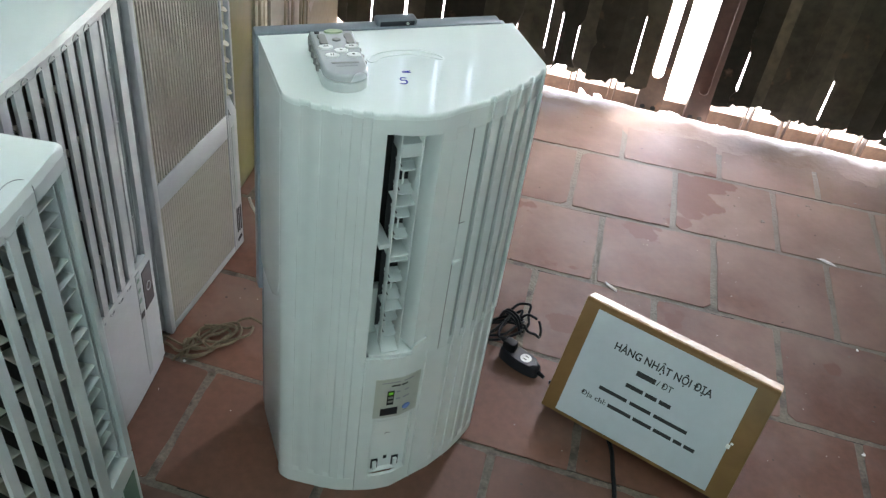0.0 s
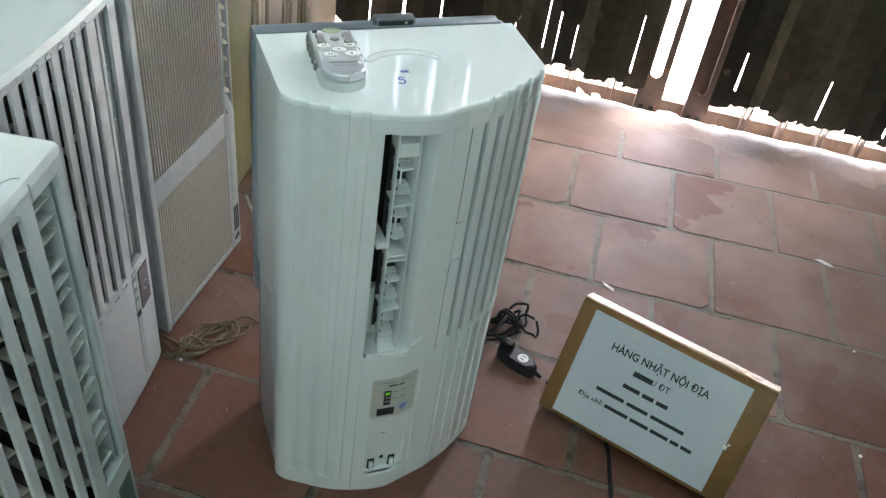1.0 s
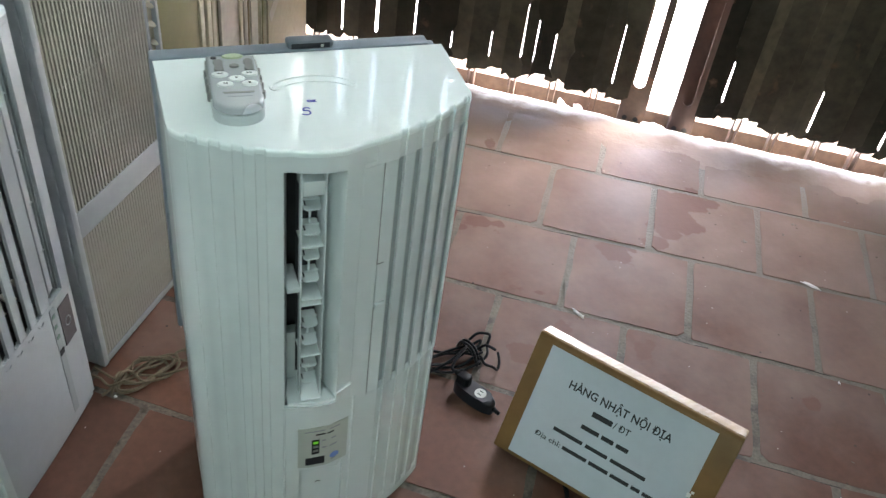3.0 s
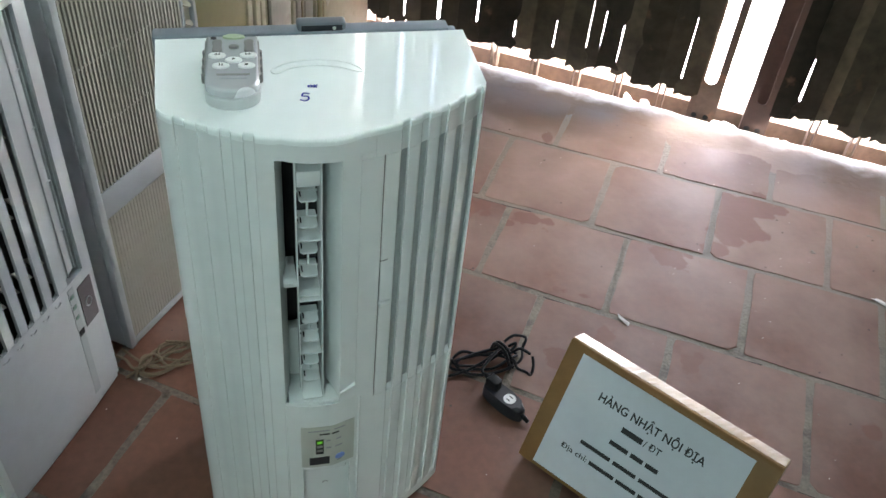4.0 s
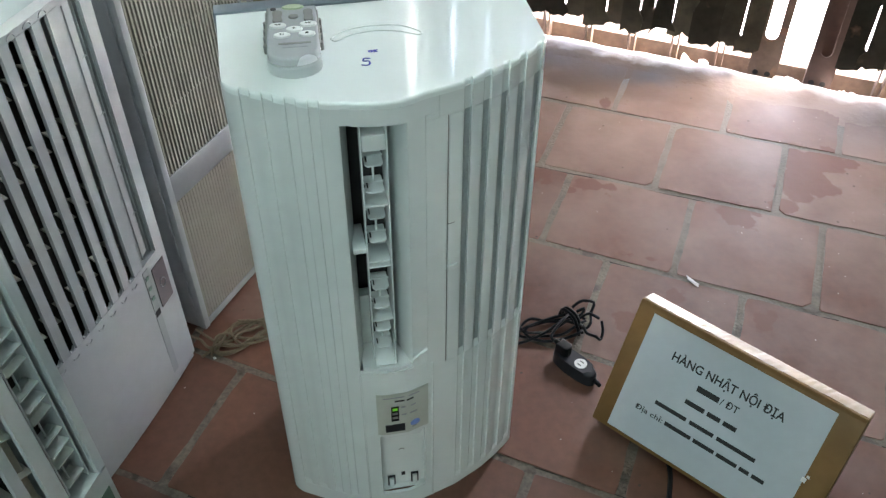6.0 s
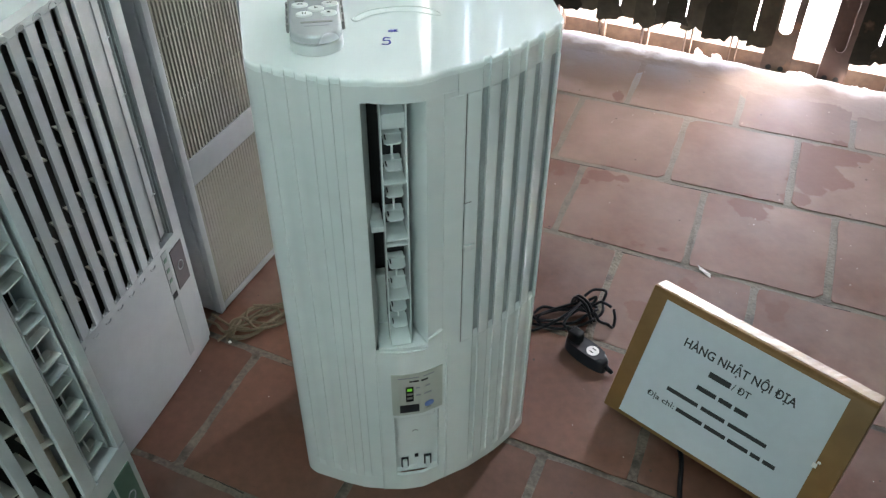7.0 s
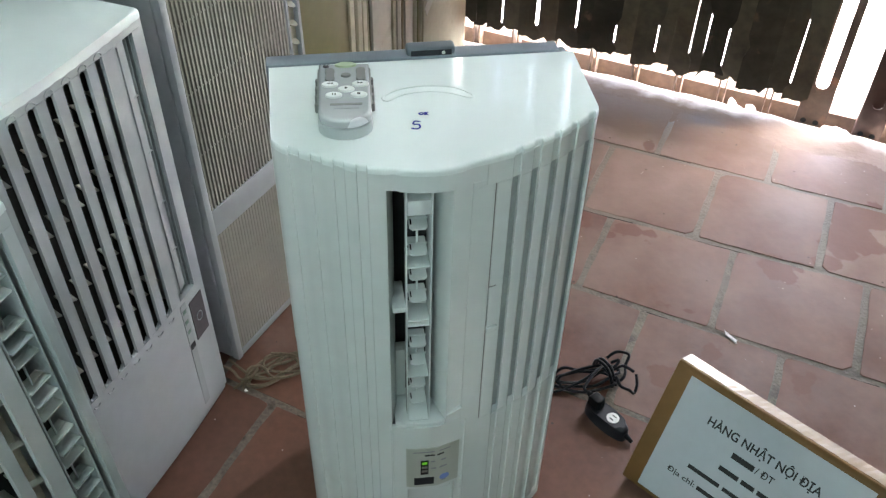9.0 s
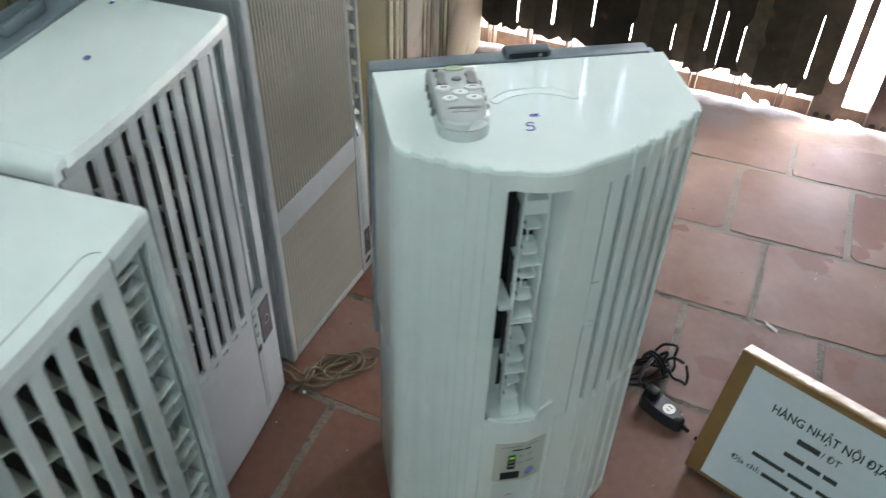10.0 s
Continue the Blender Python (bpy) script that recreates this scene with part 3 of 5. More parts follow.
    part("ribbed_cheek", curtain(grooves, 0.350, 0.7213, 0.003), PLASTIC, ac, "finely ribbed strip")
    part("slanted_ledge", box(-0.0125, 0.0125, -0.0030, 0.0030, -0.0016, 0.0016, 0.0008, m=pose(0.0200, -0.2128, 0.3495, 0, -30, 8)), PLASTIC, ac)
    # the swivelling fin column
    fins = part("louver_frame", box(-0.0405, -0.0388, -0.2075, -0.1945, 0.345, 0.7150, 0.0006), PLASTIC, ac, "tall swivelling louver frame")
    part("frame_side", box(-0.0125, -0.0108, -0.2100, -0.160, 0.334, 0.7150, 0.0006), PLASTIC, fins)
    part("frame_top", box(-0.0386, -0.0127, -0.2085, -0.1725, 0.6830, 0.7035, 0.0016, m=None), PLASTIC, fins)
    part("scoop", box(-0.0386, -0.0127, -0.024, 0.024, -0.0015, 0.0015, 0.0006, m=pose(0, -0.190, 0.3460, 24, 0, 0)), PLASTIC, fins)
    # sheet close behind the fins paints the shade in their gaps
    part("shade_sheet", box(-0.0384, -0.0129, -0.1715, -0.1700, 0.352, 0.699), DARK, fins, "near-black sheet standing for the shade behind the fins")
    for z in (0.606, 0.5200, 0.511, 0.418):
        part("shelf", box(-0.0386, -0.0127, -0.2070, -0.1725, z - 0.001, z + 0.001, 0.0005), PLASTIC, fins)
    for z in (0.663, 0.626, 0.588, 0.552, 0.474, 0.441, 0.398, 0.366):
        blade = [(-0.0095, 0.012), (-0.0105, 0.010), (-0.0105, -0.0125), (-0.0075, -0.016), (0.0070, -0.016), (0.0100, -0.0125), (0.0100, 0.010), (0.009, 0.012)]
        bm = slab(blade, -0.0009, 0.0009)
        rod((-0.0125, 0.002, 0), (0.0115, 0.002, 0), 0.0014, 8, bm)
        bm.transform(pose(-0.0257, -0.190, z, 6, 0, 0))
        fin = part("fin", bm, PLASTIC, fins)
        part("fin_slot", box(-0.0088, -0.0073, -0.0085, 0.000, 0.0011, 0.0016, m=pose(-0.0257, -0.190, z, 6, 0, 0)), BLACK, fin)
    for a, b in ((0.622, 0.661), (0.548, 0.586), (0.437, 0.472), (0.362, 0.396)):
        part("link_rod", rod((-0.0255, -0.186, a), (-0.0255, -0.186, b), 0.0014, 8), PLASTIC, fins)
    # filter door, grille bars and the grey filter behind
    part("filter_door", curtain(arc(0.0309, 0.0565, 6, 0.0004), 0.3135, 0.7140, 0.004), PLASTIC, ac, "narrow white filter door")
    part("door_head", curtain(arc(0.0309, 0.0467, 4, 0.0002), 0.7143, 0.7214, 0.006), PLASTIC, ac)
    part("door_tab", box(-0.0075, 0.0075, -0.0030, 0.003, -0.0040, 0.0040, 0.0012, m=pose(0.0650, front(0.065) - 0.0008, 0.4880, 0, 0, 17)), PLASTIC, ac)
    part("door_seam", box(0.0568, 0.0576, front(0.0572) - 0.0007, front(0.0572) + 0.003, 0.560, 0.7140), KEYGREY, ac, "narrow seam beside the filter door")
    part("door_seam", box(0.0568, 0.0576, front(0.0572) - 0.0005, front(0.0572) + 0.003, 0.3135, 0.4840), KEYGREY, ac, "narrow seam beside the filter door")
    part("door_seam", box(-0.0045, 0.0045, -0.0006, 0.002, -0.0004, 0.0004, m=pose(0.0622, front(0.0622), 0.5600, 0, 0, 17)), KEYGREY, ac)
    part("door_frame", curtain(arc(0.0378, 0.0470, 4), 0.0, 0.3130, 0.005), PLASTIC, ac)
    part("filter_screen", curtain(arc(0.0735, 0.1835, 16, -0.0080), 0.306, 0.7205, 0.002), MESHGREY, ac, "grey filter behind the grille")
    edges = [0.0580] + [c + k * 0.0044 for c in SLOTS for k in (-1, 1)] + [0.1835]
    for i, (a, b) in enumerate(zip(edges[::2], edges[1::2])):
        pts = [(a, front(a) + 0.0075), (a + 0.0002, front(a) + 0.0008), (a + 0.0010, front(a + 0.001))] + arc(a + 0.003, b - 0.003, 2) + [(b - 0.0010, front(b - 0.001)), (b - 0.0002, front(b) + 0.0008), (b, front(b) + 0.0075)]
        part("grille_bar", curtain(pts, 0.3134, 0.7133, 0.002), PLASTIC, ac)
    part("lower_panel", curtain(right_front(0.0026), 0.0200, 0.3130, 0.0058), PLASTIC, ac, "white lower panel with shallow grooves")
    part("upper_band", curtain(right_front(), 0.7137, 0.7422, 0.006), PLASTIC, ac)
    part("right_foot_band", curtain(arc(0.0470, 0.1852, 14), 0.0, 0.0197, 0.006), PLASTIC, ac)
    for c in SLOTS:
        part("groove_end", groove_end(c, 0.0041, 0.0026, 0.0200, 0.0290), PLASTIC, ac)
        part("groove_end", groove_end(c, 0.0041, 0.0070, 0.3134, 0.3200), PLASTIC, ac)
    return ac


main_unit()


def handwriting(name, strokes, m, label):
    bm = bmesh.new()
    for s in strokes:
        tube(smooth_path([(x, y, 0) for x, y in s], 5), 0.0014, 5, bm=bm, flat=0.25)
    bm.transform(m)
    tagged(part(name, bm, INK), label, "marking")


handwriting("marker_number", [[(0.008, 0.012), (0.000, 0.0125), (-0.001, 0.005), (0.006, 0.005), (0.0085, -0.001), (0.005, -0.006), (-0.003, -0.005)]], pose(-0.023, -0.1395, 0.7503, 0, 0, -12) @ Matrix.Diagonal((0.78, 0.78, 1, 1)), "blue marker figure five written on the white cover")
handwriting("marker_letters", [[(0.002, 0.003), (-0.001, 0.001), (0.0, -0.003), (0.003, -0.003), (0.004, 0.001), (0.002, 0.003)], [(0.007, 0.004), (0.007, -0.004)], [(0.011, 0.004), (0.0075, 0.0), (0.011, -0.004)]], pose(-0.0135, -0.116, 0.7503, 0, 0, -6) @ Matrix.Diagonal((0.78, 0.62, 1, 1)), "small blue marker letters OK on the white cover")


# ---- remote control on the cover ----
def remote_control():
    rc = thing("remote_control", pose(-0.0935, -0.099, 0.7503, 0, 0, -3) @ Matrix.Diagonal((1.06, 1.17, 1.05, 1)), "silver learning remote control lying on the white cover", "remote control")

    def body(w, l0, l1, k=10):
        pts = [(-w, l1), (-w, l0 + w * 0.7)] + [(-w * math.cos(a), l0 + w * 0.7 - w * 0.7 * math.sin(a)) for a in pads(k, 0, math.pi)[1:-1]] + [(w, l0 + w * 0.7), (w, l1)]
        return pts
    part("back_shell", slab(body(0.0270, -0.050, 0.049), 0.0, 0.012, 0.002), SHELLGREY, rc, "pale grey lower shell")
    part("rubber_edge", slab(body(0.0278, -0.030, 0.048), 0.006, 0.0175, 0.001), KEYGREY, rc, "grey rubber side grip")
    part("face", slab(body(0.0262, -0.0495, 0.0495), 0.0135, 0.0225, 0.003), CHROME, rc, "silver face")
    for s in (-1, 1):
        for i in range(4):
            part("grip_ridge", rod((s * 0.0275, -0.012 + i * 0.014, 0.007), (s * 0.0275, -0.012 + i * 0.014, 0.016), 0.0028, 8), KEYGREY, rc)

    def key(name, x, y, rx, ry, material, label="", h=0.0245):
        return part(name, slab([(x + rx * math.cos(a), y + ry * math.sin(a)) for a in pads(18, 0, 2 * math.pi)[:-1]], 0.0205, h, 0.0008), material, rc, label)
    key("learn_key", 0.002, 0.045, 0.0115, 0.0042, KEYGREEN, "pale green oval key")
    key("red_key", -0.0185, 0.043, 0.003, 0.0018, BADGE)
    key("round_key", 0.002, 0.0265, 0.0052, 0.0035, KEYGREY)
    for x in (-0.0145, 0.0175):
        bm = bmesh.new()
        waist = [(0.0080 * math.cos(t) * (0.42 + 0.58 * abs(math.sin(t))), 0.0118 * math.sin(t)) for t in pads(28, 0, 2 * math.pi)[:-1]]
        slab([(x + p * 1.05, 0.0275 + q) for p, q in waist], 0.0205, 0.0245, 0.0007, bm)
        part("rocker_key", bm, KEYGREY, rc, "grey hourglass rocker key")
    glyph = 0.0247
    for x, y in ((-0.0145, 0.0105), (0.0165, 0.0105), (0.002, 0.002), (-0.0105, -0.008), (0.0145, -0.008)):
        k = key("oval_key", x, y, 0.0085, 0.0048, KEYWHITE, "white oval key")
        bm = bmesh.new()
        if y > 0.005:
            s = -1 if x < 0 else 1
            for o in (-0.0016, 0.0016):
                slab([(x + o - s * 0.0014, y - 0.0014), (x + o + s * 0.0016, y), (x + o - s * 0.0014, y + 0.0014)][::s], glyph, glyph + 0.0002, bm=bm)
        elif y > -0.005:
            slab([(x - 0.0015, y - 0.0016), (x + 0.002, y), (x - 0.0015, y + 0.0016)], glyph, glyph + 0.0002, bm=bm)
        elif x < 0:
            for o in (-0.0013, 0.0013):
                slab([(x + o - 0.0006, y - 0.0017), (x + o + 0.0006, y - 0.0017), (x + o + 0.0006, y + 0.0017), (x + o - 0.0006, y + 0.0017)], glyph, glyph + 0.0002, bm=bm)
        else:
            slab([(x - 0.0016, y - 0.0014), (x + 0.0016, y - 0.0014), (x + 0.0016, y + 0.0014), (x - 0.0016, y + 0.0014)], glyph, glyph + 0.0002, bm=bm)
        part("key_symbol", bm, PRINT, k)
    part("print_bar", box(-0.0145, 0.0175, -0.0240, -0.0210, 0.0226, 0.0229), KEYGREY, rc)
    part("print_bar", box(-0.011, 0.014, -0.0300, -0.0280, 0.0226, 0.0229), PALEPRINT, rc)


remote_control()

# ---- room ----
UW, UE, VS, VG = -0.98, 2.5, -2.7, 1.285   # walls west, east and south; the floor's edge at the gate
HIGH = 2.9
# walls and ceiling are assumed to close the room, dull to limit bounced light
for name, u0, u1, v0, v1, z0, z1, material in (
        ("wall_west", UW - 0.12, UW, VS - 0.12, 1.50, 0, HIGH, WALL),
        ("wall_east", UE, UE + 0.12, VS - 0.12, 1.50, 0, HIGH, WALL),
        ("wall_south", UW, UE, VS - 0.12, VS, 0, HIGH, WALL),
        ("wall_north", UW, -0.46, 1.34, 1.46, -0.05, HIGH, WALL),
        ("lintel", -0.46, UE, 1.33, 1.45, 2.35, HIGH, WALL),
        ("ceiling", UW - 0.12, UE + 0.12, VS - 0.12, 1.50, HIGH + 0.001, HIGH + 0.12, WALL)):
    w = part(name, box(u0, u1, v0, v1, z0, z1), material, smooth=False)
    w.matrix_world = ROOM
    tagged(w, "assumed grey plastered " + name.split("_")[0], name.split("_")[0], kind="structure")
yard = part("ground", box(-400, 400, -400, 400, -0.30, -0.055), CONCRETE, smooth=False)
yard.matrix_world = ROOM
tagged(yard, "sunlit pale concrete ground outside the gate", "ground", kind="structure")

# neither lamp is seen; the wall one is added to fill the fronts
for name, m, power, hung in (("ceiling_lamp", at_room(-0.05, -0.60, 2.62), 0.053, True), ("wall_lamp", at_room(0.50, VS + 0.093, 1.72, 90) @ pose(0, 0, 0, 0, -90, 0), 0.235, False)):
    fx = thing(name, m, "unseen white fluorescent batten lamp, added on the " + name.split("_")[0], "lamp", "fluorescent lamps")
    part("housing", box(-0.05, 0.05, -0.62, 0.62, 0.03, 0.09, 0.004), PLASTIC, fx)
    if hung:
        part("hanger", rod((0, 0.4, 0.09), (0, 0.4, 0.278), 0.006), SILVER, fx)
        part("hanger", rod((0, -0.4, 0.09), (0, -0.4, 0.278), 0.006), SILVER, fx)
    part("tube", rod((0, -0.59, 0.015), (0, 0.59, 0.015), 0.013, 12), TUBE, fx, "lit fluorescent tube")
    lamp = new("tube_light", bpy.data.lights.new("tube_light", "AREA"))
    lamp.data.shape, lamp.data.size, lamp.data.size_y, lamp.data.energy = "RECTANGLE", 0.10, 1.2, power
    lamp.data.color = (0.71, 1.0, 1.0)
    lamp.matrix_world = m @ pose(0, 0, -0.02)

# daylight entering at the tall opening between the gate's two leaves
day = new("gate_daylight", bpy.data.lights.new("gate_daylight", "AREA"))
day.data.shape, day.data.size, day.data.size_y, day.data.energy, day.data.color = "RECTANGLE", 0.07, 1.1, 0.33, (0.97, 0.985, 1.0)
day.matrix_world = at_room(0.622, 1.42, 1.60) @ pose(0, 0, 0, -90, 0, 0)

# ---- neighbouring units ----
def slotted_unit(m, label, w=0.18, d=0.215, high=0.745, bow=0.022, slots=(), slot_w=0.0105, z_lo=0.277, z_hi=0.722, false_slot=None, louver=(0.10, 0.138), louver_z=(0.275, 0.735), flap=False, badge=None, badge_mat=None, strip_at=None, strip_mat=STRIP, rear=True, fin_count=9, vane_z=(), coil=COIL, round_end=0.0, seam=False, shell=SHELL):
    ac = thing("air_conditioner", m, label, "air conditioner", "spare air conditioners")

    def fy(x):
        return -d + bow * (x / w) ** 2

    def run(a, b, n=6, off=0.0):
        return [(x, fy(x) - off) for x in pads(n, a, b)]
    outline = [(-w, fy(w) + 0.006), (-w + 0.002, fy(w) + 0.001)] + run(-w + 0.006, w - 0.006, 16) + [(w - 0.002, fy(w) + 0.001), (w, fy(w) + 0.006)]
    back = -0.0125 if rear else 0.0
    if round_end:
        outline = [p for p in outline if p[0] > -w + round_end]
        outline = [(-w + round_end, outline[0][1])] + outline
        part("cover_end", rod((-w + round_end, fy(w) + 0.002, high - round_end), (-w + round_end, back, high - round_end), round_end, 40), COVER, ac, "rounded end of the cover")
    if seam:
        path = [(x, fy(x) + 0.019, high + 0.0001) for x in pads(9, -w, 0.09)] + [(0.100, fy(0.1) + 0.017, high + 0.0001), (0.106, fy(0.1) + 0.012, high), (0.108, fy(0.1) + 0.005, high - 0.0012), (0.109, fy(0.1) - 0.0001, high - 0.009), (0.109, fy(0.1) - 0.0001, z_hi)]
        part("cover_seam", tube(smooth_path([Vector(p) for p in path], 5), 0.0007, 5), MESHGREY, ac, "thin seam in the cover")
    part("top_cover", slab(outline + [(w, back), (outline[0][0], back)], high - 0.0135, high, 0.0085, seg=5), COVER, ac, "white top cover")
    if rear:
        part("rear_frame", box(-w - 0.006, w + 0.006, -0.012, 0.045, 0.70, high + 0.002, 0.003), GREY, ac, "blue-grey rear frame")
        part("rear_cabinet", box(-w - 0.004, w + 0.004, -0.012, 0.045, 0.0, 0.6995, 0.003), OLDWHITE, ac, "aged grey rear cabinet")
        bm = box(0.02, 0.095, 0.004, 0.012, high + 0.0025, high + 0.02, 0.003)
        box(0.02, 0.095, 0.026, 0.034, high + 0.0025, high + 0.02, 0.003, bm)
        box(0.025, 0.090, 0.0125, 0.0255, high + 0.0025, high + 0.010, 0.002, bm)
        part("handle", bm, GREY, ac, "grey carrying handle")
    for s in (-1, 1):
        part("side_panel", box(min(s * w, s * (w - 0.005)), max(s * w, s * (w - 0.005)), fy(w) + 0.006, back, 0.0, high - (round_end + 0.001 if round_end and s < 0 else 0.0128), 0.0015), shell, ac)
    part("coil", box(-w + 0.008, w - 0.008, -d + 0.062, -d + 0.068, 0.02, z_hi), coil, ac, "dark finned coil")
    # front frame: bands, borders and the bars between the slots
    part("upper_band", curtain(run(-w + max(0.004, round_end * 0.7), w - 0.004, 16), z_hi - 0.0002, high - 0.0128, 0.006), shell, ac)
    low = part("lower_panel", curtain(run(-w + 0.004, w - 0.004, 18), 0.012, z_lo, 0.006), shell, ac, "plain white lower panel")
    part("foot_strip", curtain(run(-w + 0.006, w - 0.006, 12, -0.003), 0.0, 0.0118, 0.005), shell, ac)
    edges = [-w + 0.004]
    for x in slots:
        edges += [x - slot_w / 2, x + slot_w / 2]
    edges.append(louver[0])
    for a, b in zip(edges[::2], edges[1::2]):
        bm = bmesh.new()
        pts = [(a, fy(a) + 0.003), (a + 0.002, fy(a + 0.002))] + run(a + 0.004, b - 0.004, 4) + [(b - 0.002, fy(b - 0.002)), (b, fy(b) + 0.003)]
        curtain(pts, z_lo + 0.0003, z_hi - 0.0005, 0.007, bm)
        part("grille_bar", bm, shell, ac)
    for x in slots:
        for z, s in ((z_hi, -1), (z_lo, 1)):
            bm = bmesh.new()
            h = slot_w / 2
            for sx in (-1, 1):
                o = [(sx * h, 0), (sx * h, s * h)] + [(sx * h * math.cos(a), s * (h - h * math.sin(a))) for a in pads(4, 0, math.pi / 2)[1:]]
                lo = [bm.verts.new((x + p, fy(x) + 0.0015, z + q)) for p, q in o]
                hi = [bm.verts.new((x + p, fy(x) + 0.006, z + q)) for p, q in o]
                bm.faces.new(lo), bm.faces.new(hi[::-1])
                for i in range(len(o)):
                    bm.faces.new((lo[i], lo[(i + 1) % len(o)], hi[(i + 1) % len(o)], hi[i]))
            part("slot_end", bm, shell, ac)
        ring = [Vector((x + 0.007 * math.cos(a), fy(x) - 0.0002, z_hi + 0.002 + 0.0055 * math.sin(a))) for a in pads(8, 0, math.pi)]
        part("embossed_arch", tube(ring, 0.0009, 5), shell, ac)
        ring = [Vector((x + 0.006 * math.cos(a), fy(x) - 0.0002, z_lo - 0.012 + 0.004 * math.sin(a))) for a in pads(6, -math.pi, 0)]
        part("embossed_arch", tube(ring, 0.0011, 5), shell, low)
        for i, z in enumerate(vane_z):
            zz = z + 0.010 * math.sin(9 * x)
            part("vane", box(-slot_w / 2 - 0.006, slot_w / 2 + 0.006, -0.010 - 0.006 * (not flap), 0.010 + 0.006 * (not flap), -0.0009, 0.0009, m=pose(x, fy(x) + 0.020, zz, 18, 26, 0)), VANE, ac)
    if false_slot is not None:
        part("filter_strip", box(false_slot - 0.006, false_slot + 0.006, fy(false_slot) + 0.012, fy(false_slot) + 0.014, z_lo, z_hi), CREAM, ac, "cream filter behind a slot")
    # air outlet with its fins
    a, b = louver
    part("outlet_border", curtain(run(b, w - 0.004, 4), louver_z[0], z_hi - 0.0005, 0.006), shell, ac)
    z0, z1 = louver_z
    if z0 > z_lo:
        part("outlet_sill", curtain(run(a + 0.0005, b - 0.0005, 3), z_lo + 0.0003, z0, 0.006), shell, ac)
    bm = box(a - 0.003, a, fy(a) + 0.0075, -d + 0.06, z0, z_hi)
    box(b, b + 0.003, fy(b) + 0.0075, -d + 0.06, z0, z_hi, 0, bm)
    box(a + 0.0005, b - 0.0005, fy(b) + 0.004, -d + 0.06, z0 - 0.006, z0 - 0.001, 0, bm)
    part("outlet_lining", bm, shell, ac)
    frame_ = part("louver_frame", box(a + 0.008, a + 0.0105, fy(a) + (0.003 if flap else 0.013), -d + 0.052, z0 + 0.008, z1 - 0.02, 0.0008), shell, ac)
    part("frame_side", box(b - 0.009, b - 0.007, fy(b) + 0.006, -d + 0.052, z0 + 0.008, z1 - 0.02, 0.0008), shell, frame_)
    for i in range(fin_count):
        z = z0 + 0.02 + (z1 - z0 - 0.055) * i / (fin_count - 1)
        wide = (b - a - 0.020) * 0.6 if flap else b - a - 0.0185
        lean = 14 if i % 2 else 4
        blade = [(wide / 2, 0.012), (-wide / 2, 0.012), (-wide / 2, -0.0085), (-wide * 0.44, -0.0105), (wide * 0.44, -0.0105), (wide / 2, -0.0085)]
        bm = slab(blade, -0.0009, 0.0009)
        box(-wide / 2, -wide / 2 + 0.0015, -0.008, 0.012, 0.0, 0.005, 0, bm)
        rod((-wide / 2 - 0.002, 0.001, 0), (wide / 2 + 0.002, 0.001, 0), 0.0013, 6, bm)
        bm.transform(pose((a + b) / 2 + (0.0080 if flap else 0.001), fy(b) + (0.020 if flap else 0.019), z, lean - 8, 0, 0))
        part("fin", bm, shell if flap else INNER, frame_)
        gap = (z1 - z0 - 0.055) / (fin_count - 1)
        if i % 2 == 1 and i < fin_count - 1:
            part("shelf", box(a + 0.0108, b - 0.0092, fy(b) + 0.006, -d + 0.05, z + gap * 0.5, z + gap * 0.5 + 0.0018, 0.0004), shell, frame_)
        elif i < fin_count - 1:
            part("link_rod", rod(((a + b) / 2 - 0.002, fy(b) + 0.018, z), ((a + b) / 2 - 0.002, fy(b) + 0.018, z + gap), 0.0012, 6), shell, frame_)
    if flap:
        part("flap", box(-0.0140, 0.0140, -0.0015, 0.0015, z0 + 0.010, z1 - 0.012, 0.001, m=pose(a + 0.0150, fy(a) + 0.0085, 0, 0, 0, 13)), shell, ac, "white outlet flap")
    if strip_at:
        x0, x1, s0, s1 = strip_at
        sp = part("label_strip", curtain(run(x0, x1, 3, 0.0006), s0, s1, 0.0006), strip_mat, ac, "narrow label strip")
        part("label_square", curtain(run(x0 + 0.001, x1 - 0.001, 2, 0.0012), s1 - 0.10, s1 - 0.088, 0.0005), BLACK, sp)
        for k in range(3):
            part("print_bar", curtain(run(x0 + 0.003, x1 - 0.004, 2, 0.0012), s1 - 0.02 - 0.022 * k, s1 - 0.013 - 0.022 * k, 0.0005), GREEN, sp)
    if badge:
        x0, x1, s0, s1 = badge
        bd = part("badge", curtain(run(x0, x1, 4, 0.0012), s0, s1, 0.0011), badge_mat, ac, "dark label plate")
        xm, sm = (x0 + x1) / 2, (s0 + s1) / 2
        oval = [Vector((xm + 0.007 * math.cos(t), fy(xm) - 0.0018, sm + 0.009 * math.sin(t))) for t in pads(14, 0, 2 * math.pi)[:-1]]
        part("emblem", tube(oval, 0.0009, 5, True), PALEPRINT, bd)
    return ac


SLOTS_A = [-0.130 + 0.0301 * i for i in range(8)]
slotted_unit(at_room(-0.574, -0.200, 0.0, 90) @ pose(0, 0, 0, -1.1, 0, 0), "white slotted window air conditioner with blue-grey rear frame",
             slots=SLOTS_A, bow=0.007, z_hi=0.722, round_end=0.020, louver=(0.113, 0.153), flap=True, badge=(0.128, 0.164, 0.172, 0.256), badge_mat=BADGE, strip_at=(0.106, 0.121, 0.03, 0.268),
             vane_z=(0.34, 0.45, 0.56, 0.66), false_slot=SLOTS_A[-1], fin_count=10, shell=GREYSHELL)
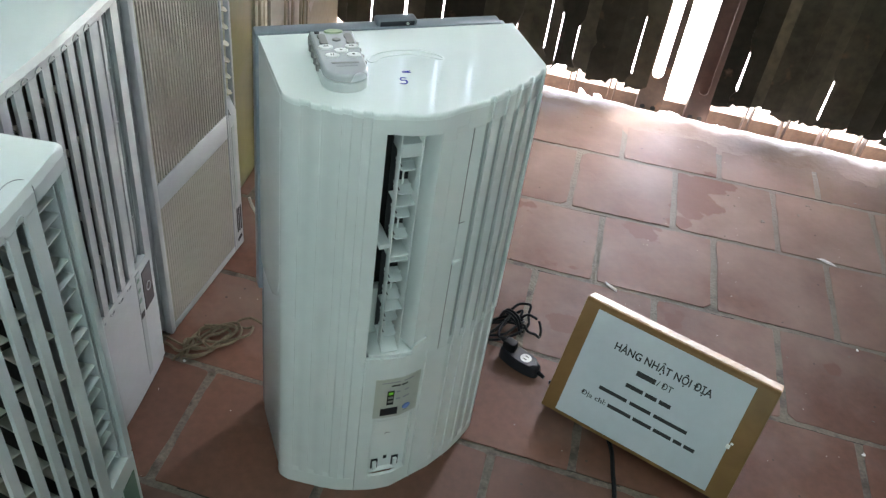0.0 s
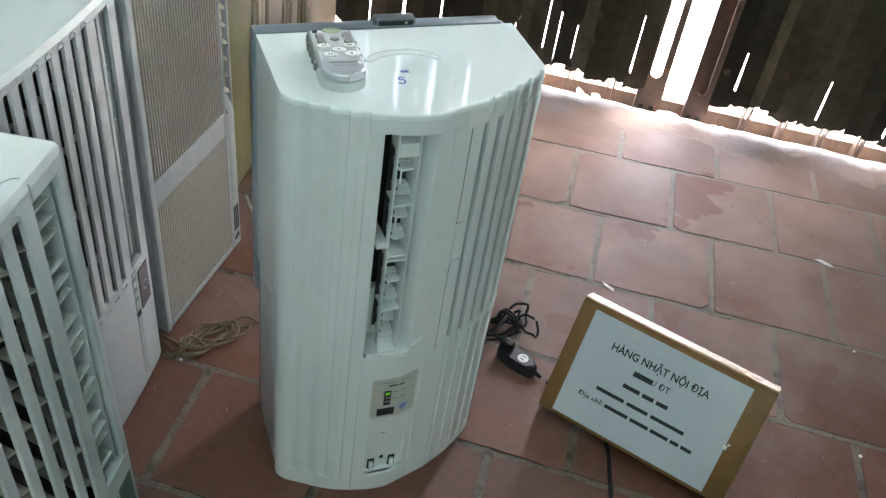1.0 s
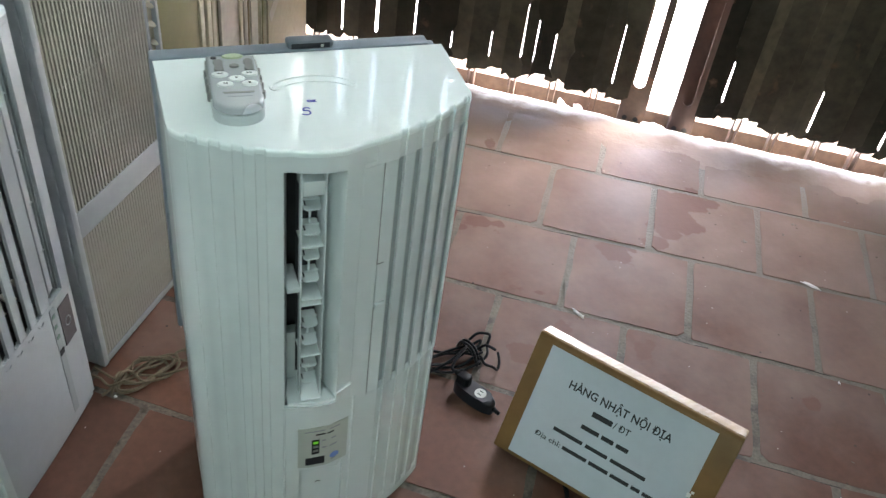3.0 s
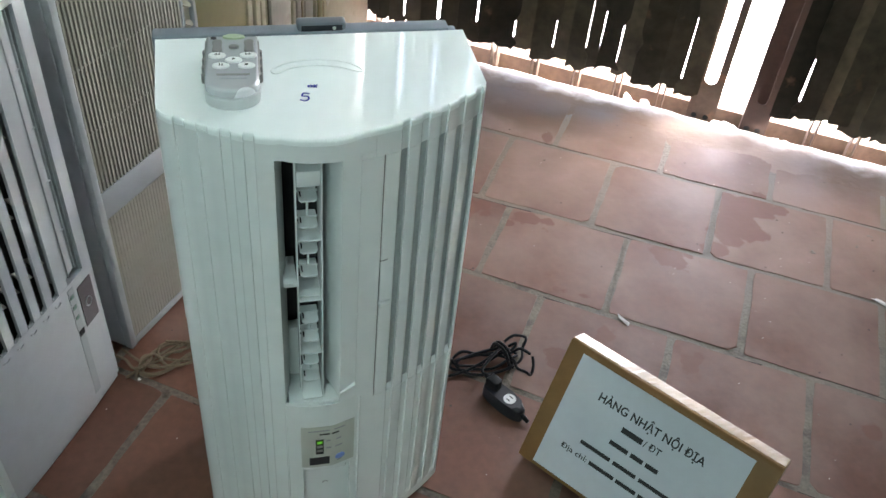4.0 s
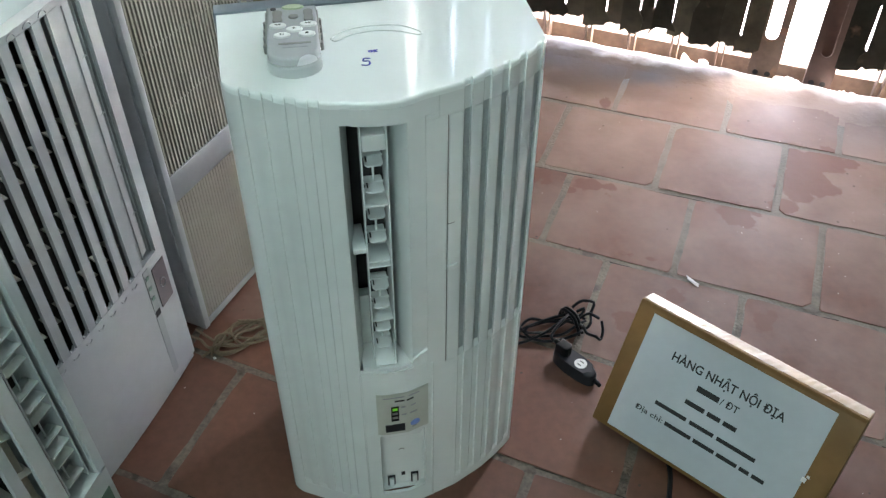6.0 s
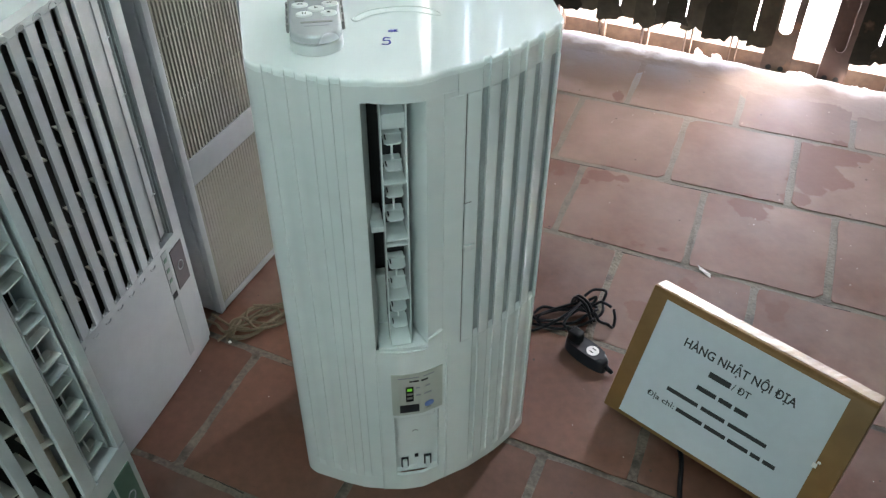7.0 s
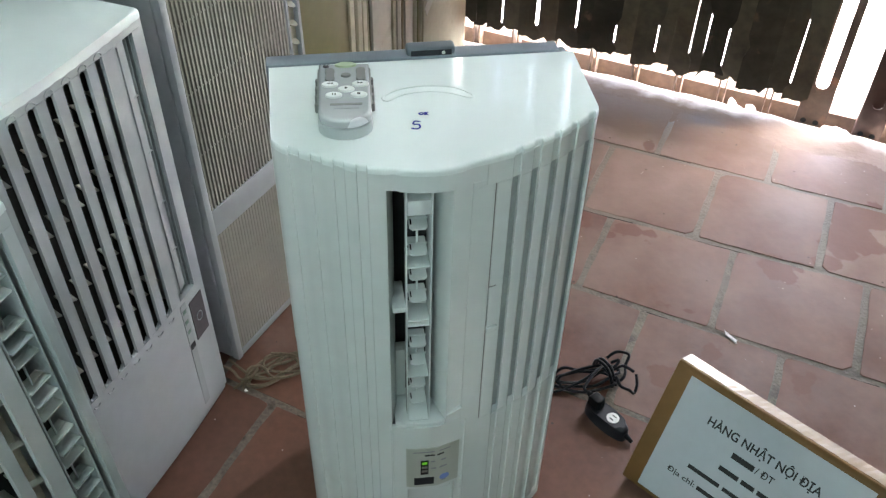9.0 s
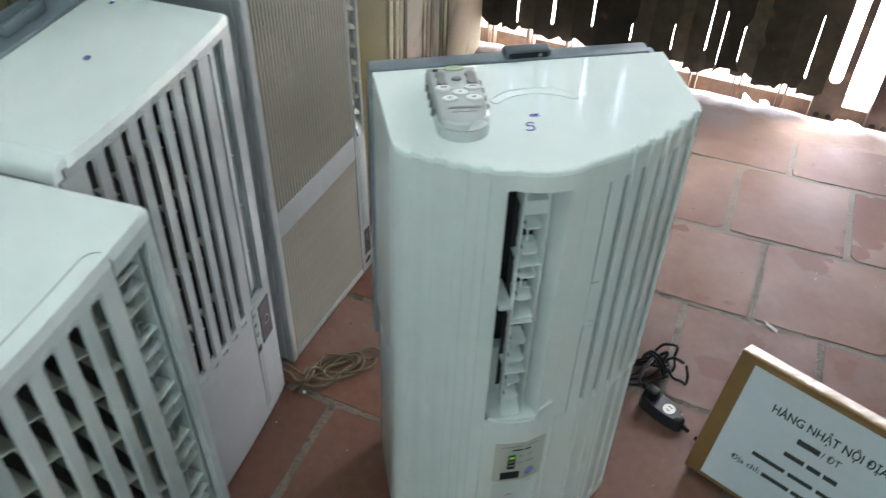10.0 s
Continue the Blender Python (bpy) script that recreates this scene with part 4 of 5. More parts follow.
for u, v, strokes in ((-0.519, -0.053, ((0, 0, 0.006, 0.003), (0.001, 0.004, 0.006, -0.001))), (-0.462, -0.187, ((0, 0, 0.010, 0.004), (0.001, 0.004, 0.008, 0.006), (0.002, -0.002, 0.010, 0.001)))):
    bm = bmesh.new()
    for x0, y0, x1, y1 in strokes:
        rod((x0, y0, 0), (x1, y1, 0), 0.0011, 5, bm)
    bm.transform(at_room(-0.574, -0.200, 0.0, 90) @ pose(0, 0, 0, -1.1, 0, 0) @ pose(v + 0.2, -0.574 - u, 0.7455))
    tagged(part("marker_stroke", bm, INK), "blue marker scribble on the white cover", "handwriting", "marker scribbles")
SLOTS_B = [0.077 - 0.0333 * i for i in range(8)][::-1]
slotted_unit(at_room(-0.392, -0.590, 0.0, 90) @ pose(0, 0, 0, -2.7, 0, 0), "white slotted air conditioner with open fins and green label",
             slots=SLOTS_B, bow=0.008, d=0.190, slot_w=0.0155, louver=(0.110, 0.162), louver_z=(0.262, 0.737), z_lo=0.258, badge=(0.131, 0.167, 0.120, 0.228), badge_mat=GREEN, strip_at=(0.108, 0.126, 0.110, 0.222), strip_mat=TEAL,
             vane_z=(0.31, 0.375, 0.44, 0.505, 0.57, 0.635, 0.69), false_slot=SLOTS_B[-1], rear=False, fin_count=11, high=0.757, z_hi=0.728, seam=True)


def ribbed_unit(m, label, w=0.175, d=0.20, high=0.95, right=0.137, edge=0.098):
    ac = thing("air_conditioner", m, label, "air conditioner", "spare air conditioners")
    part("cabinet", box(-w, right, -d + 0.012, 0.0, 0.0, high, 0.004), OLDWHITE, ac, "pale grey cabinet")
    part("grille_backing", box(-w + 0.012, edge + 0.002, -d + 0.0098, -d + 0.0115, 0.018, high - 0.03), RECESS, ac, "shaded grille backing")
    bm = box(-w, -w + 0.014, -d - 0.004, -d + 0.0115, 0.0, high - 0.004, 0.002)
    part("front_border", bm, OLDWHITE, ac)
    part("front_border", box(edge, edge + 0.006, -d - 0.002, -d + 0.0115, 0.0, high - 0.004, 0.0015), OLDWHITE, ac)
    part("middle_band", box(-w + 0.0145, edge - 0.0005, -d - 0.0015, -d + 0.0092, 0.292, 0.345, 0.002), OLDWHITE, ac, "plain grey-white middle band")
    part("bottom_band", box(-w + 0.0145, edge - 0.0005, -d - 0.002, -d + 0.0092, 0.0, 0.016, 0.002), OLDWHITE, ac)
    up = box(-0.0021, 0.0021, -d - 0.0005, -d + 0.009, 0.3455, high - 0.03, 0)
    lo = box(-0.0031, 0.0031, -d - 0.0005, -d + 0.009, 0.0165, 0.2915, 0)
    meshes = []
    for bm in (up, lo):
        me = bpy.data.meshes.new("slat")
        bm.to_mesh(me)
        bm.free()
        me.materials.append(BEIGE)
        meshes.append(me)
    for me, n in ((meshes[0], 31), (meshes[1], 35)):
        for i in range(n):
            s = new("slat", me)
            s.location.x = -w + 0.019 + (edge + w - 0.024) * i / (n - 1)
            s.parent = ac
    for z in (0.452, 0.560, 0.668, 0.776):
        part("cross_rib", box(-w + 0.0145, edge - 0.0005, -d + 0.0015, -d + 0.0088, z - 0.0014, z + 0.0014), BEIGE, ac)
    # narrow outlet column with its fin tabs, and the control panel below it
    part("outlet_column", box(edge + 0.0065, edge + 0.010, -d + 0.002, -d + 0.0115, 0.342, high - 0.03, 0.001), OLDWHITE, ac)
    part("outlet_lining", box(edge + 0.0105, right - 0.0075, -d + 0.0085, -d + 0.0115, 0.345, high - 0.03), CREAM, ac, "cream lining of the air outlet")
    part("outlet_column", box(right - 0.007, right, -d - 0.001, -d + 0.0115, 0.342, high - 0.03, 0.001), OLDWHITE, ac)
    z = 0.385
    while z < high - 0.06:
        bm = slab([(-0.008, 0.006), (-0.008, -0.002), (-0.003, -0.008), (0.003, -0.008), (0.007, -0.002), (0.007, 0.006)], -0.0009, 0.0009)
        bm.transform(pose(edge + 0.0205, -d + 0.004, z, 24, 0, 0))
        part("fin", bm, CREAM, ac)
        z += 0.034
    part("outlet_sill", box(-0.011, 0.011, -0.0012, 0.0012, -0.020, 0.020, 0.0008, m=pose(edge + 0.021, -d + 0.004, 0.358, -24, 0, 0)), OLDWHITE, ac)
    vent = part("side_vent", box(edge + 0.0065, right, -d - 0.002, -d + 0.0115, 0.0, 0.3395, 0.002), OLDWHITE, ac)
    part("label_strip", box(edge + 0.013, edge + 0.023, -d - 0.0030, -d - 0.0022, 0.125, 0.31), STRIP, vent, "grey label strip")
    for i in range(3):
        part("vent_slot", box(edge + 0.0125 + i * 0.0075, edge + 0.0165 + i * 0.0075, -d - 0.0032, -d - 0.0022, 0.045, 0.108), BLACK, vent, "dark vent slot")
    part("vent_slot", box(-0.009, 0.009, -0.0005, 0.0005, -0.004, 0.004, m=pose(edge + 0.021, -d - 0.0027, 0.026, 0, -18, 0)), BLACK, vent, "dark vent slot")
    return ac


ribbed_unit(at_room(-0.560, 0.231, 0.0, 83.8) @ pose(0, 0, 0, -1.6, 0, 0), "grey-white air conditioner with yellowed vertically ribbed grille")


def plain_unit(m, label, w, d, high, skins, body=TAN):
    """A further unit of the row: a cabinet faced with upright strips (x0, x1, proud, material, name)."""
    ac = thing("air_conditioner", m, label, "air conditioner", "spare air conditioners")
    part("cabinet", box(-w, w, -d, 0, 0, high, 0.004), body, ac)
    for x0, x1, proud, material, name in skins:
        part(name, box(x0, x1, -d - proud, -d - 0.0005, 0.004, high - 0.004, 0.0015), material, ac)
    return ac


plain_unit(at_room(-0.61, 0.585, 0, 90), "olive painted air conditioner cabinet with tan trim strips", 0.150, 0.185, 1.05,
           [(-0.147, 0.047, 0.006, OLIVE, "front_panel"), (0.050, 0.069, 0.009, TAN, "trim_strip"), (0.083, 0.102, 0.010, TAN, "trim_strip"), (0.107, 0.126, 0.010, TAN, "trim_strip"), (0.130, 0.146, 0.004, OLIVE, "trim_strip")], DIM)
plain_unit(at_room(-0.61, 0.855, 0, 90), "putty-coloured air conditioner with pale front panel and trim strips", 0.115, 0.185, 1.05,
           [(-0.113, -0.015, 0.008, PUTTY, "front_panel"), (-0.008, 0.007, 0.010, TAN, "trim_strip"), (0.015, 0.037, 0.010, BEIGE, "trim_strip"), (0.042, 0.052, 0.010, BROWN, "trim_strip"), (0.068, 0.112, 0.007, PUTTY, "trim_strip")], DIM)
tan_unit = plain_unit(at_room(-0.60, 1.155, 0, 90), "tan boxed air conditioner cabinet beside the gate", 0.175, 0.185, 1.05,
                      [(-0.173, -0.145, 0.003, OLIVE, "trim_strip"), (-0.141, 0.170, 0.006, TAN, "front_panel")], TAN)
part("tape", box(-0.10, 0.10, -0.0004, 0.0004, -0.016, 0.016, m=pose(-0.045, -0.1917, 0.30, 0, -32, 0)), PUTTY, tan_unit, "pale strip of old tape")
plain_unit(at_room(-0.78, -0.20, 0, 90), "brown slatted air conditioner behind the row", 0.19, 0.10, 0.92,
           [(-0.185 + 0.018 * i, -0.174 + 0.018 * i, 0.010, BROWN, "slat") for i in range(21)])


# ---- folding steel gate ----
GATE_LINE = at_room(0.6, 1.0, 0, -3.1) @ pose(-0.6, -1.0, 0)      # the gate stands slightly askew to the walls
GATE = thing("folding_gate", GATE_LINE @ pose(0, 1.362, -0.055), "dark rusty folding steel gate with sheet slats, closed", "gate")
GATE["kind"] = "structure"
TOP = 2.40


def upright(u, wide=0.0085):
    bm = box(u - wide, u - wide + 0.004, -0.016, 0.016, 0.002, TOP, 0)
    box(u + wide - 0.004, u + wide, -0.016, 0.016, 0.002, TOP, 0, bm)
    part("upright", bm, RUST, GATE)


def slot_post(u, wide, slot, slot_from, material, name="post"):
    """A pressed channel with a long round-ended slot."""
    a, b = u - wide / 2, u + wide / 2
    bm = bmesh.new()
    h = slot / 2
    zs = slot_from + h
    for s in (-1, 1):
        o = [(s * wide / 2, zs - h - 0.001), (s * wide / 2, TOP), (s * h, TOP), (s * h, zs)] + [(s * h * math.cos(t), zs - h * math.sin(t)) for t in pads(6, 0, math.pi / 2)[1:]] + [(0, zs - h - 0.001)]
        lo = [bm.verts.new((u + p, -0.018, z)) for p, z in o]
        hi = [bm.verts.new((u + p, -0.0155, z)) for p, z in o]
        bm.faces.new(lo), bm.faces.new(hi[::-1])
        for i in range(len(o)):
            bm.faces.new((lo[i], lo[(i + 1) % len(o)], hi[(i + 1) % len(o)], hi[i]))
    box(a, b, -0.018, -0.0155, 0.002, zs - h - 0.001, 0, bm)
    box(a, a + 0.0025, -0.0153, 0.018, 0.002, TOP, 0, bm)
    box(b - 0.0025, b, -0.0153, 0.018, 0.002, TOP, 0, bm)
    p = part(name, bm, material, GATE, "slotted steel channel", smooth=False)
    for du in (-wide * 0.22, wide * 0.2):
        part("foot_hole", rod((u + du, -0.0186, 0.040), (u + du, -0.0182, 0.040), 0.0075, 14), DARK, p, "dark round hole")
    for du in (-wide * 0.1, ):
        part("roller", rod((u + du, -0.012, 0.024), (u + du, 0.004, 0.024), 0.015, 20), DARK, p, "dark roller")
    return p


slot_post(0.540, 0.075, 0.032, 0.140, RUST)
slot_post(0.683, 0.068, 0.026, 0.118, REDSTEEL)
part("backing_strip", box(0.672, 0.722, 0.024, 0.026, 0.03, TOP), REDSTEEL, GATE)
rng = random.Random(4)
step = 0.121
posts = [0.425 - step * i for i in range(8)] + [0.83 + 0.113 * i for i in range(6)] + [1.69 + step * i for i in range(7)]   # a gap is left where the leaves meet
for u in posts:
    upright(u + rng.uniform(-0.004, 0.004), 0.0105)
# sheets: (seam, lowest and highest end of the slit left open there, its width)
SEAMS = [(-0.460, 0, 0, 0), (-0.337, 0.10, 0.30, 0.007), (-0.232, 0.14, 0.42, 0.019), (-0.118, 0.15, 0.34, 0.007), (-0.008, 0.13, 0.21, 0.007), (0.106, 0.13, 0.22, 0.006),
         (0.196, 0.15, 0.34, 0.011), (0.233, 0.12, 0.30, 0.010), (0.285, 0.14, 0.25, 0.006), (0.345, 0.22, 0.235, 0.004), (0.464, 0.13, 0.33, 0.010), (0.506, 0, 0, 0),
         (0.722, 0, 0, 0), (0.768, 0.15, 0.30, 0.012), (0.893, 0.17, 0.18, 0.004), (1.014, 0.12, 0.255, 0.008), (1.110, 0.26, 0.275, 0.004), (1.206, 0.10, 0.19, 0.010),
         (1.318, 0.16, 0.40, 0.006), (1.43, 0, 0, 0), (1.55, 0, 0, 0), (1.67, 0.2, 0.5, 0.008), (1.79, 0, 0, 0), (1.91, 0, 0, 0), (2.03, 0, 0, 0), (2.15, 0, 0, 0), (2.27, 0, 0, 0), (2.39, 0, 0, 0), (2.5, 0, 0, 0)]
STRIPS = []                                          # each sheet is folded into two or three strips
for lo, hi in zip(SEAMS, SEAMS[1:]):
    STRIPS.append(lo)
    n = round((hi[0] - lo[0]) / 0.048)
    STRIPS += [(lo[0] + (hi[0] - lo[0]) * (j + rng.uniform(-0.15, 0.15)) / n, 0, 0, -1) for j in range(1, n)]
STRIPS.append(SEAMS[-1])
LEVELS = (0.125, 0.145, 0.165, 0.19, 0.22, 0.25, 0.28, 0.32, 0.38, 0.46, 0.60, 0.68, 0.95, 1.2, 1.3, 1.5, 1.56, 1.76, 1.82, 2.36)


def slit(seam, z):
    u, z0, z1, w = seam
    if w < 0:
        return None                                  # a fold, not a seam
    if 0.65 < z < 1.25:
        return 0.0022 if u < 0.6 else 0.0030         # unseen gaps added to let more daylight in
    if 1.55 < z < 1.77 and u < 0.05:
        return 0.0026                                # daylight between the old sheets above eye level
    if not w or z < z0 or z > z1:
        return None
    t = (z - z0) / (z1 - z0)
    return w * (0.15 + 0.85 * (t if int(u * 1000) % 2 else 1 - t)) * 0.22


def gate_sheet(k, lo, hi):
    """One folded steel sheet between two seams, with a torn lower edge."""
    a, b = lo[0], hi[0]
    depth = -0.040 + 0.009 * (k % 2)
    n = max(4, int((b - a) / 0.009))
    folds = [depth + (0.005 * h / n if k % 3 else 0.005 * (1 - h / n)) for h in range(n + 1)]
    base = 0.100 + rng.uniform(-0.006, 0.010)
    tilt = rng.uniform(-0.015, 0.012)
    notch = rng.uniform(0.2, 0.8)
    foot = []
    for h in range(n + 1):
        t = h / n
        z = base + tilt * (t - 0.5) + rng.uniform(-0.0035, 0.0035)
        if abs(t - notch) < 0.06:
            z += 0.010                               # small tear in the edge
        if t > 0.86:
            z += 0.022 * (t - 0.86) / 0.14 * (1 if k % 3 else 0.3)
        foot.append(z)
    bent = (0.23 < a < 0.28) or (0.76 < a < 0.88)
    if bent:                                 # two sheets are bent away, leaving a wedge of daylight
        foot = [z + 0.040 * (((a - 0.768 + (b - a) * h / n) / 0.125) if a > 0.5 else math.sin(math.pi * (a - 0.233 + (b - a) * h / n) / 0.052)) for h, z in enumerate(foot)]
    bm = bmesh.new()
    rows = []
    for z in (None,) + LEVELS:
        left, right = a - (0.005 if lo[3] < 0 else 0.011), b + (0.005 if hi[3] < 0 else 0.011)
        if z is not None:
            w = slit(lo, z)
            left = left if w is None else a + w
            w = slit(hi, z)
            right = right if w is None else b - w
        for o in (0.0, 0.0012):
            rows.append([bm.verts.new((left + (right - left) * h / n, folds[h] + o, foot[h] if z is None else z)) for h in range(n + 1)])
    m = len(rows)
    for r in range(0, m - 2, 2):
        for p, q in ((r, r + 2), (r + 1, r + 3)):
            for h in range(n):
                bm.faces.new((rows[p][h], rows[p][h + 1], rows[q][h + 1], rows[q][h]))
        for h in (0, n):
            bm.faces.new((rows[r][h], rows[r + 2][h], rows[r + 3][h], rows[r + 1][h]))
    for r in (0, m - 2):
        for h in range(n):
            bm.faces.new((rows[r][h], rows[r][h + 1], rows[r + 1][h + 1], rows[r + 1][h]))
    part("slat", bm, SLAT, GATE, smooth=False)


for k, (lo, hi) in enumerate(zip(STRIPS, STRIPS[1:])):
    if not 0.5 < lo[0] < 0.715:                      # open between the two leaves
        gate_sheet(k, lo, hi)
for z in (0.62, 1.5, 2.3):
    part("cross_bar", box(-0.47, 0.585, 0.040, 0.046, z, z + 0.02), RUST, GATE)
    part("cross_bar", box(0.665, 1.50, 0.040, 0.046, z, z + 0.02), RUST, GATE)
track = part("gate_track", box(-0.52, UE + 0.02, 1.388, 1.46, -0.054, -0.002, 0.003), SILL)
track.matrix_world = GATE_LINE
bedp = part("channel_bed", box(-0.52, UE + 0.02, 1.2855, 1.3875, -0.0545, -0.0505), SILL, track, smooth=False)
tagged(track, "rusty brown steel sill behind the gate", "sill", kind="structure")


# ---- cardboard sign ----
def sign_box():
    e1 = Vector((0.609, -0.793, 0)).normalized()
    tl, bl = Vector((0.403, -0.066, 0.238)), Vector((0.325, -0.133, 0.027))
    down = bl - tl
    down = (down - e1 * down.dot(e1)).normalized()
    nrm = e1.cross(-down).normalized()
    wide, tall, deep = 0.367, 0.232, 0.046
    m = Matrix.Translation(bl) @ Matrix((e1, -down, nrm)).transposed().to_4x4()
    # local: x along the lower edge, y up the face, z out of the face
    ob = thing("sign_box", m, "brown taped cardboard box with a printed white notice, leaning back", "sign")
    part("carton", box(0, wide, 0, tall, -deep, 0, 0.003), CARD, ob)
    foot_w = m @ Vector((wide / 2, tall * 0.62, -deep - 0.004))
    ground = m.inverted() @ Vector((foot_w.x + 0.02, foot_w.y + 0.02, 0.003))
    bm = bmesh.new()
    vs = []
    for s in (-0.06, 0.06):
        for off in (0, 0.004):
            vs += [bm.verts.new((wide / 2 + s, tall * 0.62 - off, -deep - 0.001)), bm.verts.new((wide / 2 + s, ground.y - off, ground.z))]
    for f in ((0, 1, 3, 2), (4, 6, 7, 5), (0, 4, 5, 1), (2, 3, 7, 6), (0, 2, 6, 4), (1, 5, 7, 3)):
        bm.faces.new([vs[i] for i in f])
    part("stand_flap", bm, CARD, ob, smooth=False)
    x0, y0 = 0.029, 0.008
    part("notice", box(x0, x0 + 0.300, y0, y0 + 0.211, 0.0006, 0.0012), PAPER, ob, "white printed notice", smooth=False)
    part("tape", box(0.002, wide - 0.002, tall - 0.007, tall - 0.001, 0.0004, 0.0010), CARD, ob, "clear glossy tape")
    bm = bmesh.new()
    crinkle = random.Random(8)
    n = 60
    rows = [[bm.verts.new((0.002 + (wide - 0.004) * i / n, tall + (0.0006 if k else 0.0003) + crinkle.uniform(0, 0.0008), -0.004 - (deep - 0.010) * k / 2)) for i in range(n + 1)] for k in range(3)]
    for a, b in zip(rows, rows[1:]):
        for i in range(n):
            bm.faces.new((a[i], a[i + 1], b[i + 1], b[i]))
    solid = bmesh.ops.extrude_face_region(bm, geom=list(bm.faces))
    for v in solid["geom"]:
        if isinstance(v, bmesh.types.BMVert):
            v.co.y = tall + 0.0001
    part("tape", bm, TAPE, ob, "crinkled glossy brown tape", smooth=False)
    part("tape_end", box(0.326, 0.333, 0.098, 0.106, 0.0013, 0.0032, 0.0008), WHITEBIT, ob, "crumpled end of clear tape")
    part("tape_end", box(0.331, 0.336, 0.107, 0.111, 0.0011, 0.0026, 0.0006), WHITEBIT, ob, "crumpled end of clear tape")
    for name, body, size, cx, cy in (("heading", "HÀNG NHẬT NỘI ĐỊA", 0.0205, 0.147, 0.157), ("line", "/ ĐT", 0.0165, 0.1625, 0.131), ("address", "Địa chỉ:", 0.0125, 0.0558, 0.0515)):
        cu = bpy.data.curves.new(name, "FONT")
        cu.body, cu.size, cu.align_x, cu.extrude, cu.offset = body, size, "CENTER", 0.0001, 0.0004 if name == "heading" else 0.00015
        tx = new("tmp_text", cu)
        dg = bpy.context.evaluated_depsgraph_get()
        me = bpy.data.meshes.new_from_object(tx.evaluated_get(dg))
        bpy.data.objects.remove(tx)
        ws = [v.co.x for v in me.vertices]
        span = max(ws) - min(ws)
        goal = {"heading": 0.187, "line": 0.030, "address": 0.0495}[name]
        for v in me.vertices:
            v.co = Vector((x0 + cx + (v.co.x - (max(ws) + min(ws)) / 2) * goal / span, y0 + cy + v.co.y, 0.0015 + v.co.z))
        me.materials.clear()
        me.materials.append(PRINT)
        o = new("lettering", me)
        o.parent = ob
        tagged(o, "black printed words")

    def bars(cx, cy, widths, h=0.0085, gap=0.006):
        total = sum(widths) + gap * (len(widths) - 1)
        x = x0 + cx - total / 2
        for wd in widths:
            part("print_bar", box(x, x + wd, y0 + cy, y0 + cy + h, 0.0014, 0.0016), PRINT, ob, smooth=False)
            x += wd + gap
    bars(0.1265, 0.131, [0.037], 0.0098)
    bars(0.143, 0.103, [0.033, 0.022, 0.022], 0.0078, 0.005)
    bars(0.144, 0.0755, [0.055, 0.041, 0.064], 0.0068, 0.006)
    bars(0.170, 0.0515, [0.046, 0.036, 0.034, 0.016, 0.020], 0.0068, 0.0045)


sign_box()


# ---- cords, rope and litter on the floor ----
def bundle(name, loops, r, material, label, category):
    ob = thing(name, pose(0, 0, 0), label, category)
    for pts in loops:
        part("strand", tube(smooth_path(pts, 8), r, 7), material, ob)
    return ob


sk = thing("extension_socket", pose(0.337, -0.010, 0, 0, 0, -58), "charcoal extension socket with white outlet face on tiles", "extension socket")
outline = [(0.046 * math.cos(a), 0.0165 * math.copysign(abs(math.sin(a)) ** 0.7, math.sin(a))) for a in pads(28, 0, 2 * math.pi)[:-1]]
part("socket_body", slab(outline, 0.001, 0.030, 0.008), BLACKGREY, sk)
part("outlet_face", slab([(0.012 + 0.0115 * math.cos(a), 0.0115 * math.sin(a)) for a in pads(20, 0, 2 * math.pi)[:-1]], 0.0285, 0.0306, 0.0005), WHITEBIT, sk, "round white outlet face")
for y in (-0.0042, 0.0042):
    part("outlet_hole", box(0.008, 0.016, y - 0.001, y + 0.001, 0.0307, 0.0310), BLACK, sk)
part("cable_neck", rod((0.043, 0, 0.014), (0.060, 0, 0.010), 0.0055, 10, r2=0.0035), BLACK, sk)
pg = thing("power_plug", pose(0.310, -0.004, 0.031, 0, 0, -34), "black power plug standing in the extension socket", "plug")
part("plug_body", slab([(-0.013, -0.010), (0.008, -0.010), (0.012, -0.005), (0.012, 0.005), (0.008, 0.010), (-0.013, 0.010)], 0.0, 0.020, 0.003), BLACK, pg)
part("plug_collar", rod((-0.013, 0, 0.012), (-0.026, 0.002, 0.010), 0.006, 10, r2=0.004), BLACK, pg)
pg.matrix_world = pose(0.323, 0.012, 0.0302, 0, 0, -58)
rc = random.Random(12)
coils = []
for i in range(5):
    half, wide, tilt, cx, cy = (0.068, 0.058, 0.064, 0.034, 0.030)[i], (0.018, 0.026, 0.012, 0.024, 0.020)[i], radians((6, -12, 14, 62, -70)[i]), (0.328, 0.322, 0.334, 0.388, 0.392)[i], (0.094, 0.086, 0.100, 0.108, 0.070)[i]
    pts = []
    for k in range(11):
        a = 2 * math.pi * k / 10 * 0.97 + 0.4 * i
        x, y = half * math.cos(a), wide * math.sin(a) * (1 + 0.25 * math.sin(3 * a + i))
        pts.append((cx + x * math.cos(tilt) - y * math.sin(tilt), cy + x * math.sin(tilt) + y * math.cos(tilt), 0.006 + 0.006 * i * (0.6 + 0.4 * math.sin(2 * a + i)) + 0.004 * (k % 2)))
    coils.append(pts)
